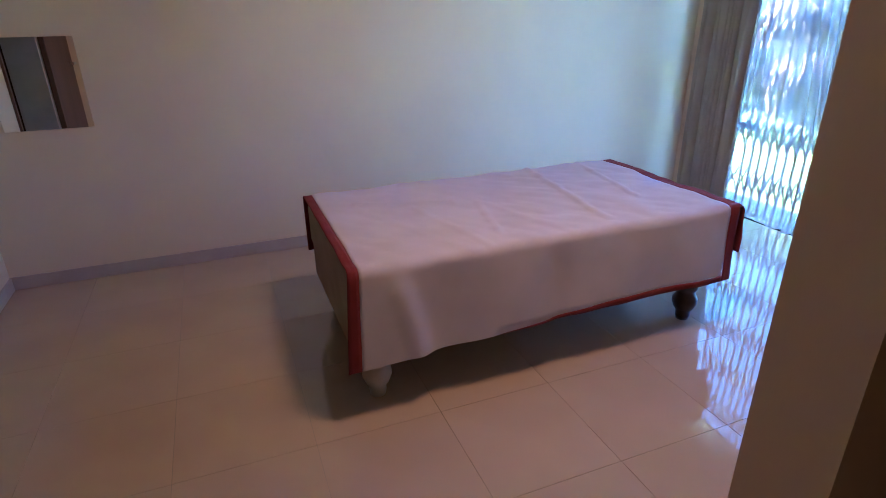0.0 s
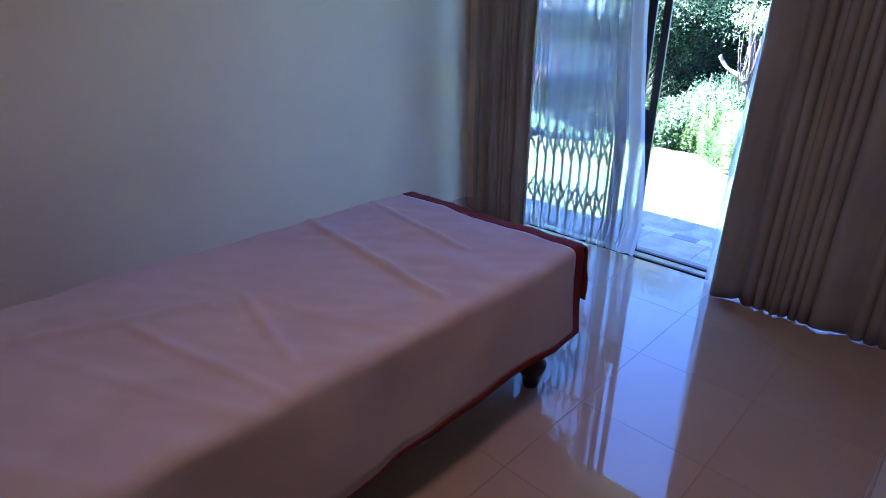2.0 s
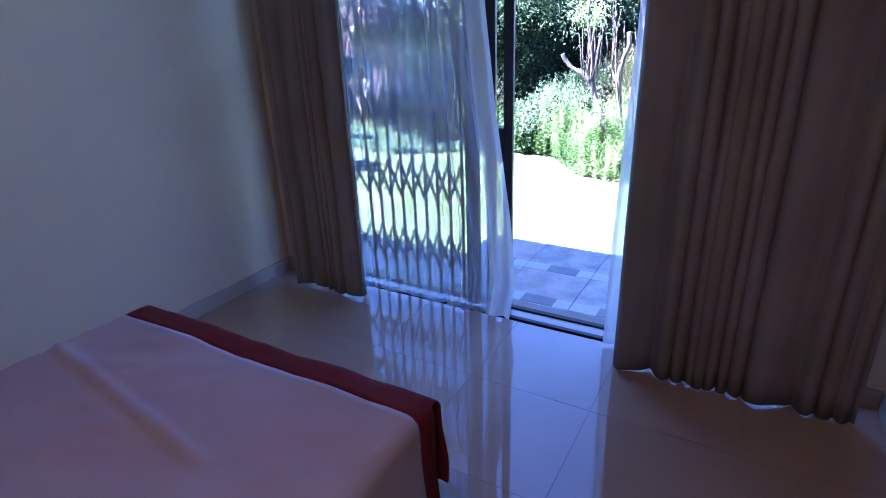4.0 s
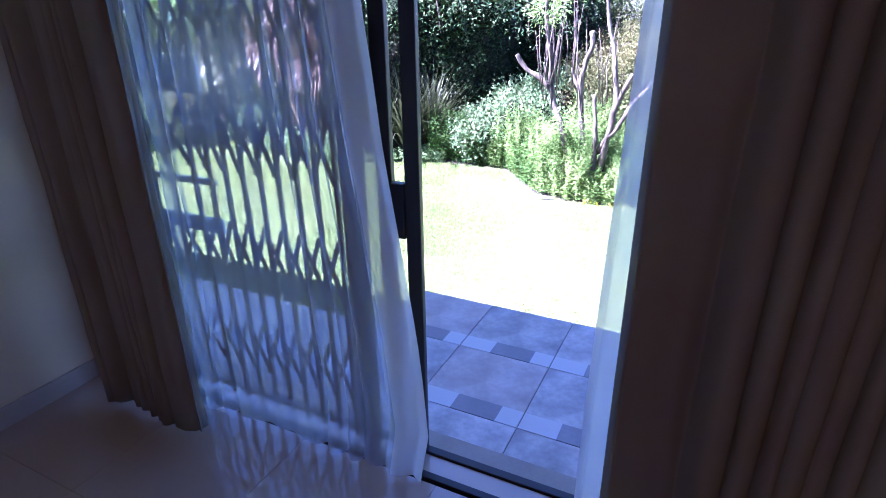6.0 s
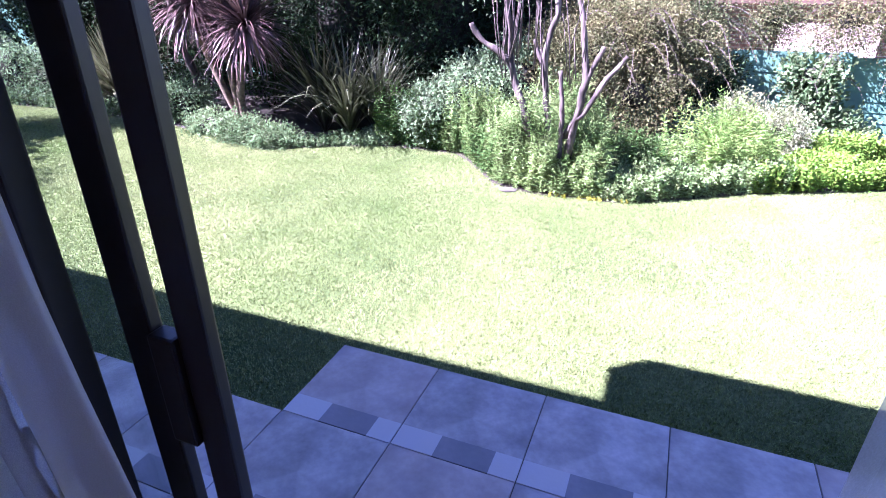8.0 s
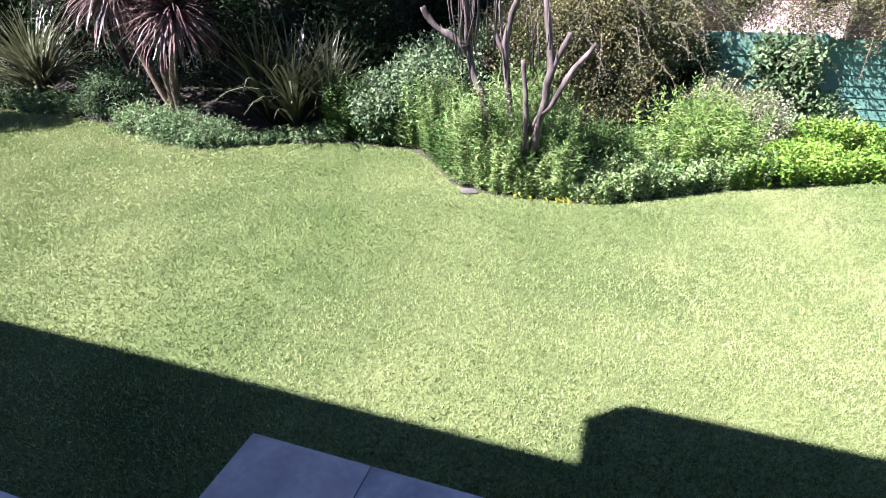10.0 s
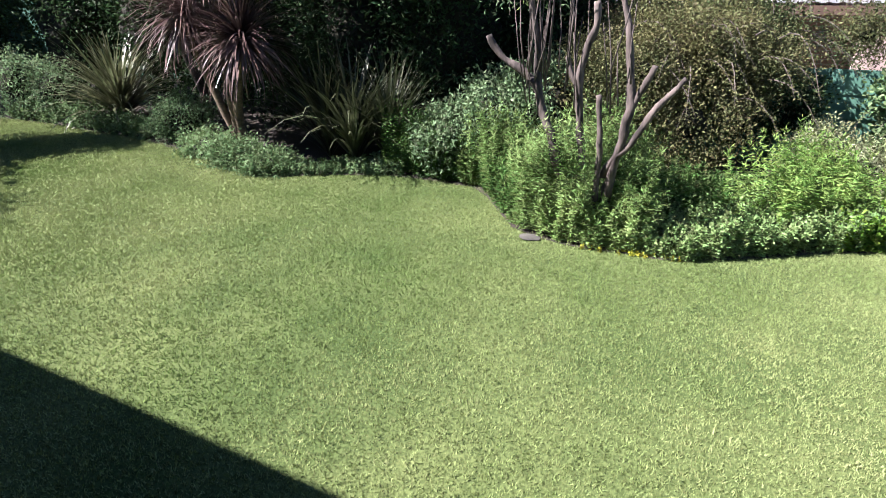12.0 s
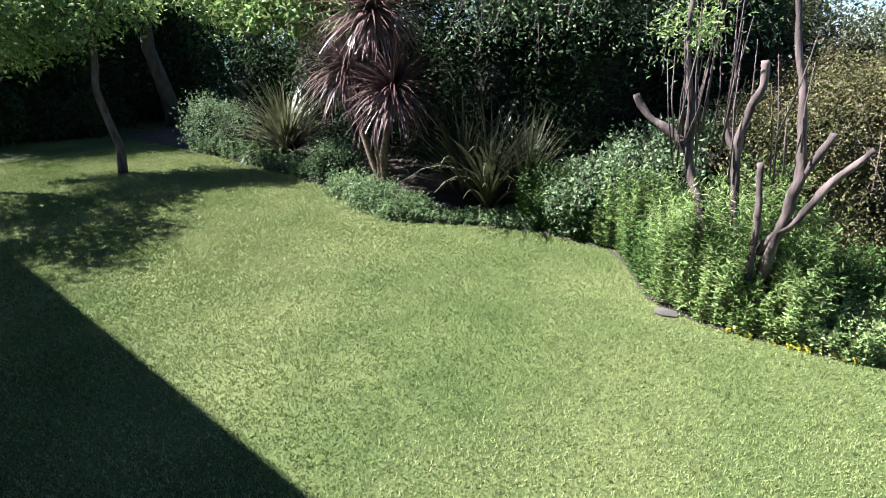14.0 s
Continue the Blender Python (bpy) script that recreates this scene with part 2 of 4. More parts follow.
M_LEAF_DARK = leafy("dark evergreen leaf", (0.014, 0.031, 0.013), island=0.55, second=(0.04, 0.07, 0.029))
M_LEAF_MID = leafy("green leaf", (0.06, 0.13, 0.03), second=(0.09, 0.16, 0.045))
M_LEAF_BRIGHT = leafy("bright herb leaf", (0.14, 0.26, 0.05), second=(0.24, 0.35, 0.1))
M_LEAF_HERB = leafy("herb leaf", (0.105, 0.19, 0.045), island=0.55, second=(0.23, 0.315, 0.115))
M_LEAF_LIME = leafy("lime leaf", (0.13, 0.25, 0.035), second=(0.19, 0.31, 0.05))
M_LEAF_GREY = leafy("grey green leaf", (0.09, 0.155, 0.06), second=(0.16, 0.23, 0.11))
M_LEAF_GOLD = leafy("golden olive leaf", (0.075, 0.1, 0.04), island=0.4, hue=0.04, second=(0.155, 0.145, 0.065))
M_LEAF_VAR = leafy("variegated leaf", (0.09, 0.165, 0.045), island=0.7, second=(0.2, 0.275, 0.11))
M_LEAF_PURPLE = material("purple sword leaf", (0.06, 0.036, 0.035), 0.32, vary=0.2, scale=3, grain=30, bump=0.0, spread=0.5, hue=0.02, trans=0.15, second=(0.15, 0.1, 0.092))
# Near flax: the shade it stands in is darkened into the leaf colour.
M_LEAF_SWORD_SHADED = material("shaded bronze green sword leaf", (0.02, 0.027, 0.012), 0.45, vary=0.2, scale=3, grain=30, bump=0.0, spread=0.4, hue=0.02, trans=0.15, second=(0.075, 0.085, 0.045))
# Far flax: a lighter copy, with its sunlit tone in the colour.
M_LEAF_SWORD_LIT = material("sunlit pale green sword leaf", (0.07, 0.088, 0.04), 0.4, vary=0.2, scale=3, grain=30, bump=0.0, spread=0.4, hue=0.02, trans=0.2, second=(0.125, 0.135, 0.07))
# Near-black colour for the solids that imitate shade inside shrubs and crowns.
M_DARK_CORE = material("dark crown core", (0.02, 0.02, 0.012), 1.0, vary=0.4, scale=8, grain=30, bump=1.0)
M_LEAF_CANOPY = leafy("canopy leaf", (0.06, 0.115, 0.05), island=0.5, second=(0.15, 0.215, 0.11))
M_LEAF_YEL = leafy("yellow flower", (0.34, 0.34, 0.04))
M_LEAF_OLIVE = leafy("olive green leaf", (0.05, 0.08, 0.03), island=0.5, hue=0.04, second=(0.115, 0.13, 0.055))
M_LEAF_CREAM = leafy("cream edged leaf", (0.2, 0.25, 0.11), island=0.6, second=(0.42, 0.42, 0.27))
M_LEAF_PALE = leafy("pale variegated leaf", (0.085, 0.145, 0.065), island=0.6, second=(0.18, 0.25, 0.135))


# ---- mesh helpers ----
def mesh_of(name, bm, mat, smooth=False):
    me = bpy.data.meshes.new(name)
    bm.normal_update()
    bm.to_mesh(me)
    bm.free()
    me.materials.append(mat)
    if smooth:
        me.polygons.foreach_set("use_smooth", [True] * len(me.polygons))
    return me


def part(name, bm, mat, parent=None, label="", smooth=False):
    """Links a bmesh as one mesh object, under a thing or a part where one is given."""
    ob = new(name, mesh_of(name, bm, mat, smooth))
    ob.parent = parent
    if label:
        ob["label"] = label
    return ob


def raw(name, verts, tris, mat, parent=None):
    """An object from arrays of places and triangles."""
    me = bpy.data.meshes.new(name)
    nv, nf = len(verts), len(tris)
    me.vertices.add(nv)
    me.vertices.foreach_set("co", np.asarray(verts, np.float32).ravel())
    me.loops.add(nf * 3)
    me.loops.foreach_set("vertex_index", np.asarray(tris, np.int32).ravel())
    me.polygons.add(nf)
    me.polygons.foreach_set("loop_start", np.arange(0, nf * 3, 3, dtype=np.int32))
    me.update(calc_edges=True)
    me.materials.append(mat)
    ob = new(name, me)
    ob.parent = parent
    return ob


def empty(name, place=(0, 0, 0)):
    ob = new(name)
    ob.location = place
    ob.empty_display_size = 0.1
    return ob


def box(bm, x0, x1, y0, y1, z0, z1, bevel=0.0):
    r = bmesh.ops.create_cube(bm, size=1)
    vs = r["verts"]
    bmesh.ops.scale(bm, verts=vs, vec=(x1 - x0, y1 - y0, z1 - z0))
    bmesh.ops.translate(bm, verts=vs, vec=((x0 + x1) / 2, (y0 + y1) / 2, (z0 + z1) / 2))
    if bevel:
        es = list({e for v in vs for e in v.link_edges})
        bmesh.ops.bevel(bm, geom=es, offset=bevel, segments=2, affect="EDGES", profile=0.6)
    return bm


def boxes(*list_of):
    bm = bmesh.new()
    for b in list_of:
        box(bm, *b)
    return bm


def tube(bm, pts, radii, seg=9, rough=0.0, cap=True):
    """A tapered, slightly uneven tube along points."""
    rings = []
    pts = [Vector(p) for p in pts]
    for i, p in enumerate(pts):
        d = (pts[min(i + 1, len(pts) - 1)] - pts[max(i - 1, 0)]).normalized()
        a = d.orthogonal().normalized()
        if rings and (a - last_a).length > 1.0:
            a = (last_a - d * last_a.dot(d)).normalized()
        last_a = a
        c = d.cross(a)
        ring = []
        for k in range(seg):
            t = 2 * math.pi * k / seg
            r = radii[i] * (1 + rough * (noise.noise(p * 9 + Vector((k * 1.7, 0, 0)))))
            ring.append(bm.verts.new(p + (a * math.cos(t) + c * math.sin(t)) * r))
        rings.append(ring)
    for r0, r1 in zip(rings, rings[1:]):
        for k in range(seg):
            bm.faces.new((r0[k], r0[(k + 1) % seg], r1[(k + 1) % seg], r1[k]))
    if cap:
        bm.faces.new(list(reversed(rings[0])))
        bm.faces.new(rings[-1])
    return bm


def lathe(bm, profile, x, y, seg=20):
    """A turned piece: (radius, height) pairs round an upright axis."""
    rings = []
    for r, z in profile:
        rings.append([bm.verts.new((x + r * math.cos(2 * math.pi * k / seg), y + r * math.sin(2 * math.pi * k / seg), z)) for k in range(seg)])
    for r0, r1 in zip(rings, rings[1:]):
        for k in range(seg):
            bm.faces.new((r0[k], r0[(k + 1) % seg], r1[(k + 1) % seg], r1[k]))
    bm.faces.new(list(reversed(rings[0])))
    bm.faces.new(rings[-1])
    return bm


# ---- the house ----
def structure(name, bm, mat, label):
    return tagged(part(name, bm, mat), label, name.split("_")[0], kind="structure")


WX, WO = 3.56, 3.78          # the garden wall's two faces
OPEN0, OPEN1, HEAD = 0.86, 3.34, 2.1
structure("wall_north", boxes((-1.25, WX, 3.49, 3.69, -0.3, CEIL)), M_WALL, "cream painted plaster wall beside the covered bed")
structure("wall_west", boxes((-1.25, -1.05, 2.52, 3.49, 0, CEIL), (-1.25, -1.05, -2.2, 1.62, 0, CEIL), (-1.25, -1.05, 1.62, 2.52, 2.05, CEIL)), M_WALL, "cream painted wall with a dark doorway")
structure("wall_partition", boxes((1.2, WX, 0.528, 0.74, 0, CEIL)), M_WALL, "cream painted partition wall with a free end")
structure("wall_south", boxes((-1.25, WX, -2.4, -2.2, 0, CEIL)), M_WALL, "cream painted hall wall")
structure("wall_closet", boxes((-2.6, -2.5, 1.2, 3.0, 0, CEIL), (-2.5, -1.25, 1.1, 1.2, 0, CEIL), (-2.5, -1.25, 3.0, 3.1, 0, CEIL)), M_CLOSET_UNLIT, "side room wall, near-black in colour to look unlit")
structure("wall_garden", boxes((WX, WO, -2.4, OPEN0, -0.9, CEIL), (WX, WO, OPEN0, OPEN1, HEAD, CEIL), (WX, WO, OPEN1, 12.0, -0.9, CEIL)), M_WALL, "plastered wall with a wide sliding door opening")
structure("ceiling", boxes((-2.6, WO, -2.4, 3.69, CEIL, CEIL + 0.1)), M_CEIL, "flat white painted ceiling")
bm = bmesh.new()
OUTLINE = [(-2.8, -2.8), (4.53, -2.8), (4.53, 4.29), (4.41, 4.44), (4.09, 4.44), (4.09, 12.0), (-2.8, 12.0)]
lower, upper = [[bm.verts.new((x, y, z)) for x, y in OUTLINE] for z in (2.71, 2.8)]
bm.faces.new(list(reversed(lower)))
bm.faces.new(upper)
for k in range(len(OUTLINE)):
    bm.faces.new((lower[k - 1], lower[k], upper[k], upper[k - 1]))
structure("roof", bm, M_OUT, "flat roof with a projecting eave")
structure("floor", boxes((-2.6, WX, -2.4, 3.69, -0.3, -0.004), (WX, WO, OPEN0, OPEN1, -0.3, -0.012)), M_FINEGROUT, "grout bed under polished tiles")
floor = bpy.data.objects["floor"]
structure("patio", boxes((WO, 4.983, -4.0, 2.892, -0.9, PATIO - 0.005), (WO, 4.55, 2.892, 6.0, -0.9, PATIO - 0.005)), M_GROUT, "raised patio slab outside the sliding door")
patio = bpy.data.objects["patio"]


def skirting(name, b):
    bm = box(bmesh.new(), *b, bevel=0.004)
    tagged(part(name, bm, M_SKIRT), "grey-brown tile skirting along the wall foot", "skirting", kind="structure")


skirting("baseboard", (-1.05, WX, 3.478, 3.489, 0, 0.075))
skirting("baseboard", (-1.049, -1.038, 2.56, 3.477, 0, 0.075))
skirting("baseboard", (1.2, WX, 0.741, 0.752, 0, 0.075))
skirting("baseboard", (WX - 0.012, WX - 0.001, 0.753, OPEN0, 0, 0.075))
skirting("baseboard", (WX - 0.012, WX - 0.001, OPEN1, 3.477, 0, 0.075))

# ---- ground ----
bm = bmesh.new()
bmesh.ops.create_grid(bm, x_segments=2, y_segments=2, size=400)
bmesh.ops.translate(bm, verts=bm.verts, vec=(0, 0, GROUND))
ground = tagged(part("ground", bm, M_LAWN), "mown green lawn reaching the planted borders", "lawn", kind="structure")
EDGE = [(9.3, 16.0), (9.5, 11.3), (9.39, 8.78), (9.15, 7.65), (8.78, 6.41), (9.32, 5.54), (9.52, 4.93), (9.5, 4.04), (8.57, 3.33), (8.48, 2.74), (8.58, 1.95), (9.2, 1.04), (9.8, -0.22), (10.4, -2.0), (11.0, -6)]


def edge_x(y):
    """The border's front edge at y."""
    e = sorted((b, a) for a, b in EDGE)
    return float(np.interp(y, [p[0] for p in e], [p[1] for p in e]))


bm = bmesh.new()
ys = np.linspace(-6, 16, 90)
front = [bm.verts.new((edge_x(y) + 0.05 * noise.noise((0, y * 3, 0)), y, GROUND + 0.006)) for y in ys]
back = [bm.verts.new((16, y, GROUND + 0.05)) for y in ys]
for k in range(len(ys) - 1):
    bm.faces.new((front[k], back[k], back[k + 1], front[k + 1]))
tagged(part("soil", bm, M_SOIL), "dark soil of the planted border", "soil", kind="structure")

# ---- sliding door, gate and curtains ----
door = tagged(empty("sliding_door", (3.67, 2.1, 0)), "open sliding door with dark bronze aluminium frames and glass", "door")


def under(parent, bm):
    """Moves a bmesh written in world places into its parent's own space."""
    bmesh.ops.translate(bm, verts=bm.verts, vec=-parent.location)
    return bm


def bar(name, b, mat, parent, bevel=0.003, label=""):
    return part(name, under(parent, box(bmesh.new(), *b, bevel=bevel)), mat, parent, label)


bar("sill_track", (3.575, 3.60, OPEN0, OPEN1, -0.011, 0.008), M_FRAME, door)
bar("sill_track", (3.672, 3.70, OPEN0, OPEN1, -0.011, 0.006), M_FRAME, door)
bar("head_track", (3.60, 3.74, OPEN0, OPEN1, HEAD - 0.05, HEAD - 0.001), M_FRAME, door)
bar("stile", (3.672, 3.69, 2.171, 2.214, 0.007, HEAD - 0.05), M_FRAME, door)
bar("stile", (3.672, 3.69, 2.252, 2.297, 0.007, HEAD - 0.05), M_FRAME, door)
bar("stile", (3.655, 3.745, OPEN1 - 0.05, OPEN1 - 0.001, 0.009, HEAD - 0.05), M_FRAME, door)
bar("stile", (3.655, 3.745, OPEN0 + 0.001, OPEN0 + 0.05, 0.009, HEAD - 0.05), M_FRAME, door)
bar("lock_box", (3.664, 3.69, 2.2145, 2.2515, 0.705, 0.855), M_FRAME, door, 0.004, "black metal lock box")
for z0, z1 in ((1.035, 1.14), (0.742, 0.762), (0.575, 0.625)):
    bar("rail", (3.728, 3.742, 2.95, OPEN1 - 0.051, z0, z1), M_RAIL, door, 0.002, "grey-blue painted rail")
p = bar("pane", (3.722, 3.727, 2.31, OPEN1 - 0.05, 0.0, HEAD - 0.05), M_GLASS, door, 0.0)
p.visible_shadow = False

gate = tagged(empty("security_gate", (3.64, 2.8, 0)), "dark steel concertina security gate drawn half across the door", "gate")
GATE_Y = [2.4 + 0.066 * k for k in range(9)] + [3.03 + 0.085 * k for k in range(3)]
for k, y in enumerate(GATE_Y):
    bar("bar", (3.632, 3.644, y - 0.006, y + 0.006, 0.01, HEAD - 0.06), M_GATE, gate, 0.002)


bar("lead_post", (3.615, 3.645, 2.312, 2.372, 0.01, HEAD - 0.06), M_GATE, gate, 0.003)


def link(y0, z0, y1, z1, x):
    """A flat slanting strip of the gate's scissor work."""
    bm = bmesh.new()
    box(bm, -0.002, 0.002, -0.007, 0.007, -0.5 * math.hypot(y1 - y0, z1 - z0) - 0.006, 0.5 * math.hypot(y1 - y0, z1 - z0) + 0.006)
    bmesh.ops.rotate(bm, verts=bm.verts, cent=(0, 0, 0), matrix=Matrix.Rotation(-math.atan2(y1 - y0, z1 - z0), 3, "X"))
    bmesh.ops.translate(bm, verts=bm.verts, vec=(x, (y0 + y1) / 2, (z0 + z1) / 2))
    part("lattice_strip", under(gate, bm), M_GATE, gate)


for zc in (0.25, 0.59, 0.93, 1.29, 1.65):
    for y0, y1 in zip(GATE_Y, GATE_Y[1:]):
        link(y0, zc - 0.085, y1, zc + 0.085, 3.628)
        link(y0, zc + 0.085, y1, zc - 0.085, 3.624)


def drape(name, x, y0, y1, top, foot, folds, depth, mat, seed, flare=None, lean=0.0, label="", category="curtain", thick=0.003, hem=0.0, pleat=0.012):
    """Hanging cloth with deep uneven folds; flare(z) gives the shift of its free edge."""
    rnd = random.Random(seed)
    cols, rows = folds * 16, 26
    ph = [rnd.uniform(-0.9, 0.9) for _ in range(folds + 2)]
    am = [rnd.uniform(0.2, 1.3) for _ in range(folds + 2)]
    bm = bmesh.new()
    grid = []
    for r in range(rows + 1):
        z = foot + (top - foot) * r / rows
        line = []
        for c in range(cols + 1):
            u = c / cols
            k = max(0.0, folds * (u + (0.075 * math.sin(2 * math.pi * (1.6 * u + 0.13 * seed)) - 0.075 * math.sin(0.26 * math.pi * seed)) * min(1, 4 * u)))
            k = min(k, folds)
            i = int(min(k, folds - 1))
            f = k - i
            amp = am[i] * (1 - f) + am[i + 1] * f
            phase = ph[i] * (1 - f) + ph[i + 1] * f
            wob = 0.25 * noise.noise((u * 7, z * 1.3, seed))
            hold = min(1.0, 0.12 + 3.0 * folds * min(u, 1 - u))
            dx = depth * hold * amp * math.sin(2 * math.pi * k + phase + wob) + 0.01 * noise.noise((u * 20, z * 3, seed + 5))
            yy = y0 + (y1 - y0) * u + pleat * hold * math.cos(2 * math.pi * k + phase) * amp
            if flare:
                yy += flare(z, u)
            zz = max(0.002, z + (0.006 * math.sin(k * 5 + seed) if r == 0 else 0))
            line.append(bm.verts.new((x + dx + lean * (top - z), yy, zz)))
        grid.append(line)
    for a, b in zip(grid, grid[1:]):
        for c in range(cols):
            f = bm.faces.new((a[c], a[c + 1], b[c + 1], b[c]))
            f.material_index = int((hem > 0 and c < hem * cols) or (hem < 0 and c >= (1 + hem) * cols))
    ob = tagged(part(name, bm, mat, None, "", True), label, category)
    if hem:
        ob.data.materials.append(M_HEM)
    if thick:
        md = ob.modifiers.new("thickness", "SOLIDIFY")
        md.thickness = thick
    return ob


drape("curtain", 3.43, 2.855, 3.305, 2.3, 0.02, 8, 0.03, M_CURTAIN, 3, label="floor-length taupe fabric curtain drawn to one side")
drape("curtain", 3.42, 0.83, 1.618, 2.3, 0.004, 13, 0.032, M_CURTAIN, 8, label="wide floor-length taupe curtain with deep folds")


def left_edge(z, u):
    """The free edge billows out towards the floor."""
    return (1 - u) ** 1.5 * (float(np.interp(z, [0.0, 0.06, 0.18, 0.5, 0.73, 1.0, 1.3, 2.3], [2.13, 2.12, 2.095, 2.125, 2.16, 2.2, 2.235, 2.3])) - 2.2)


def right_edge(z, u):
    return u ** 2 * float(np.interp(z, [0.0, 0.5, 1.0, 1.3, 2.3], [0.02, 0.016, 0.0, -0.01, -0.03]))


drape("sheer_curtain", 3.552, 2.2, 3.1, 2.3, 0.012, 9, 0.024, M_SHEER, 5, flare=left_edge, label="thin white voile curtain over the gate", thick=0, hem=0.09, pleat=0.014)
drape("sheer_curtain", 3.53, 0.9, 1.672, 2.3, 0.006, 9, 0.024, M_SHEER_SIDE, 6, flare=right_edge, label="thin white voile curtain behind the taupe one", thick=0, hem=-0.03)
rail = bmesh.new()
tube(rail, [(3.47, 0.8, 2.32), (3.47, 3.46, 2.32)], [0.014, 0.014])
tagged(part("curtain_rail", rail, M_STEEL), "plain metal curtain rail above the sliding door", "curtain rail")

# ---- the covered bed ----
BX0, BX1, BY0, BY1, BZ = 0.47, 2.235, 1.745, 2.64, 0.592
bed = tagged(empty("bed", (1.35, 2.2, 0)), "low single bed on turned dark wooden legs", "bed")
part("bed_base", under(bed, boxes((BX0 + 0.02, BX1 - 0.02, BY0 + 0.02, BY1 - 0.02, 0.2, 0.36))), M_BASE, bed, "tan upholstered bed base")
part("mattress", under(bed, box(bmesh.new(), BX0 + 0.01, BX1 - 0.01, BY0 + 0.01, BY1 - 0.01, 0.36, BZ - 0.012, bevel=0.03)), M_BASE, bed)
for lx in (BX0 + 0.105, BX1 - 0.12):
    for ly in (BY0 + 0.08, BY1 - 0.08):
        bm = lathe(bmesh.new(), [(0.03, 0), (0.034, 0.02), (0.034, 0.045), (0.046, 0.06), (0.058, 0.09), (0.058, 0.11), (0.044, 0.135), (0.04, 0.15), (0.052, 0.165), (0.055, 0.2)], lx, ly)
        pale = lx < 1
        part("leg", under(bed, bm), M_JAMB if pale else M_DARKWOOD, bed, "turned pale grey leg" if pale else "turned dark wooden leg", True)


def bedspread():
    """The cloth over the bed: a flat top with soft creases, hanging sides, a red band at both ends and along the hem."""
    R = 0.025
    thing = tagged(empty("bedspread", (1.35, 2.2, 0)), "white cotton bedspread with a dark red border draped over the bed", "bedspread")
    WEST, EAST, NEAR, FAR = 0.0, 0.24, 0.365, 0.3

    def fold(d, drop):
        """Distance past an edge to (out, down)."""
        if d <= 0:
            return d, 0.0
        q = R * math.pi / 2
        if d < q:
            a = d / R
            return R * math.sin(a), R * (1 - math.cos(a))
        return R, R + d - q

    lx, ly = BX1 - BX0, BY1 - BY0
    us = [-(WEST) + (lx + WEST + EAST) * k / 150 for k in range(151)]
    vs = [-NEAR + (ly + NEAR + FAR) * k / 110 for k in range(111)]

    def place(u, v):
        ox, dx = fold(max(-u, u - lx), 0)
        oy, dy = fold(max(-v, v - ly), 0)
        x = BX0 + (min(max(u, 0), lx) if dx or ox > 0 else u)
        if u > lx:
            x = BX1 + ox
        elif u < 0:
            x = BX0 - ox
        y = BY0 + min(max(v, 0), ly)
        if v < 0:
            y = BY0 - oy
        elif v > ly:
            y = BY1 + oy
        down = max(dx, dy)
        if dx > R and dy > R:
            x += 0.5 * R
        z = BZ - down
        if down < 0.02:
            w = 0.007 * noise.noise((u * 5, v * 7, 2)) + 0.004 * noise.noise((u * 14 + v * 9, v * 12, 6)) + 0.006 * max(0, 0.6 - abs(noise.noise((u * 2.2 + v * 0.9, v * 0.5, 9))) * 6)
            w += 0.009 * math.exp(-((u - 1.12 - 0.1 * v) / 0.018) ** 2) * (v > 0.05) + 0.006 * math.exp(-((u - 0.45 + 0.25 * (v - 0.4)) / 0.014) ** 2) * (v < 0.55)
            w += 0.012 * math.exp(-((v - 0.62 + 0.35 * (u - 0.3)) / 0.022) ** 2) * (0.18 < u < 0.62) + 0.006 * math.exp(-((u - 0.62 - 0.2 * v) / 0.012) ** 2) * (0.1 < v < 0.5) + 0.009 * math.exp(-((u - 1.4 - 0.15 * v) / 0.01) ** 2) * (v > 0.25)
            z += w
        else:
            s = math.sin(u * 13 + 1.5 * noise.noise((u * 2, 0, 3))) * 0.005 * min(1, down / 0.25)
            if v < 0:
                s += 0.016 * math.exp(-((u - 0.16 + 0.25 * v) / 0.045) ** 2) * min(1, down / 0.1) + 0.008 * math.exp(-((u - 0.75 + 0.1 * v) / 0.05) ** 2) * min(1, down / 0.1)
                z -= 0.03 * max(0, 1 - u / 1.1) * min(1, down / 0.35)
                x -= 0.03 * max(0, 1 - u / 0.12) * down / 0.35
                s += 0.012 * noise.noise((u * 7 + 2.2 * v, v * 2.2, 5)) * min(1, down / 0.12)
                y -= s + 0.05 * down * max(0, 1 - u / 0.3) + 0.012 * down / 0.3 + 0.006 * noise.noise((u * 4, v * 4, 1))
            elif v > ly:
                y += s
            if u > lx:
                x += math.sin(v * 16) * 0.006 * min(1, down / 0.2) + 0.008
        return Vector((x, y, z))

    white, west, east, hem = bmesh.new(), bmesh.new(), bmesh.new(), bmesh.new()
    cache = {}

    step = vs[1] - vs[0]

    def hem_line(i, j):
        """The hem band narrows to nothing towards the bed's west end."""
        if j in (1, 2):
            return vs[0] + j * step * min(1.0, max(0.03, (us[i] - 0.55) / 0.6))
        return vs[j]

    def vert(bm, i, j):
        key = (id(bm), i, j)
        if key not in cache:
            cache[key] = bm.verts.new(place(us[i], hem_line(i, j)) - thing.location)
        return cache[key]

    for i in range(150):
        for j in range(110):
            u, v = (us[i] + us[i + 1]) / 2, (vs[j] + vs[j + 1]) / 2
            if u > lx and v < -0.02 and (u - lx) > 0.0:
                continue
            if u > lx and v > ly + 0.02:
                continue
            bm = white
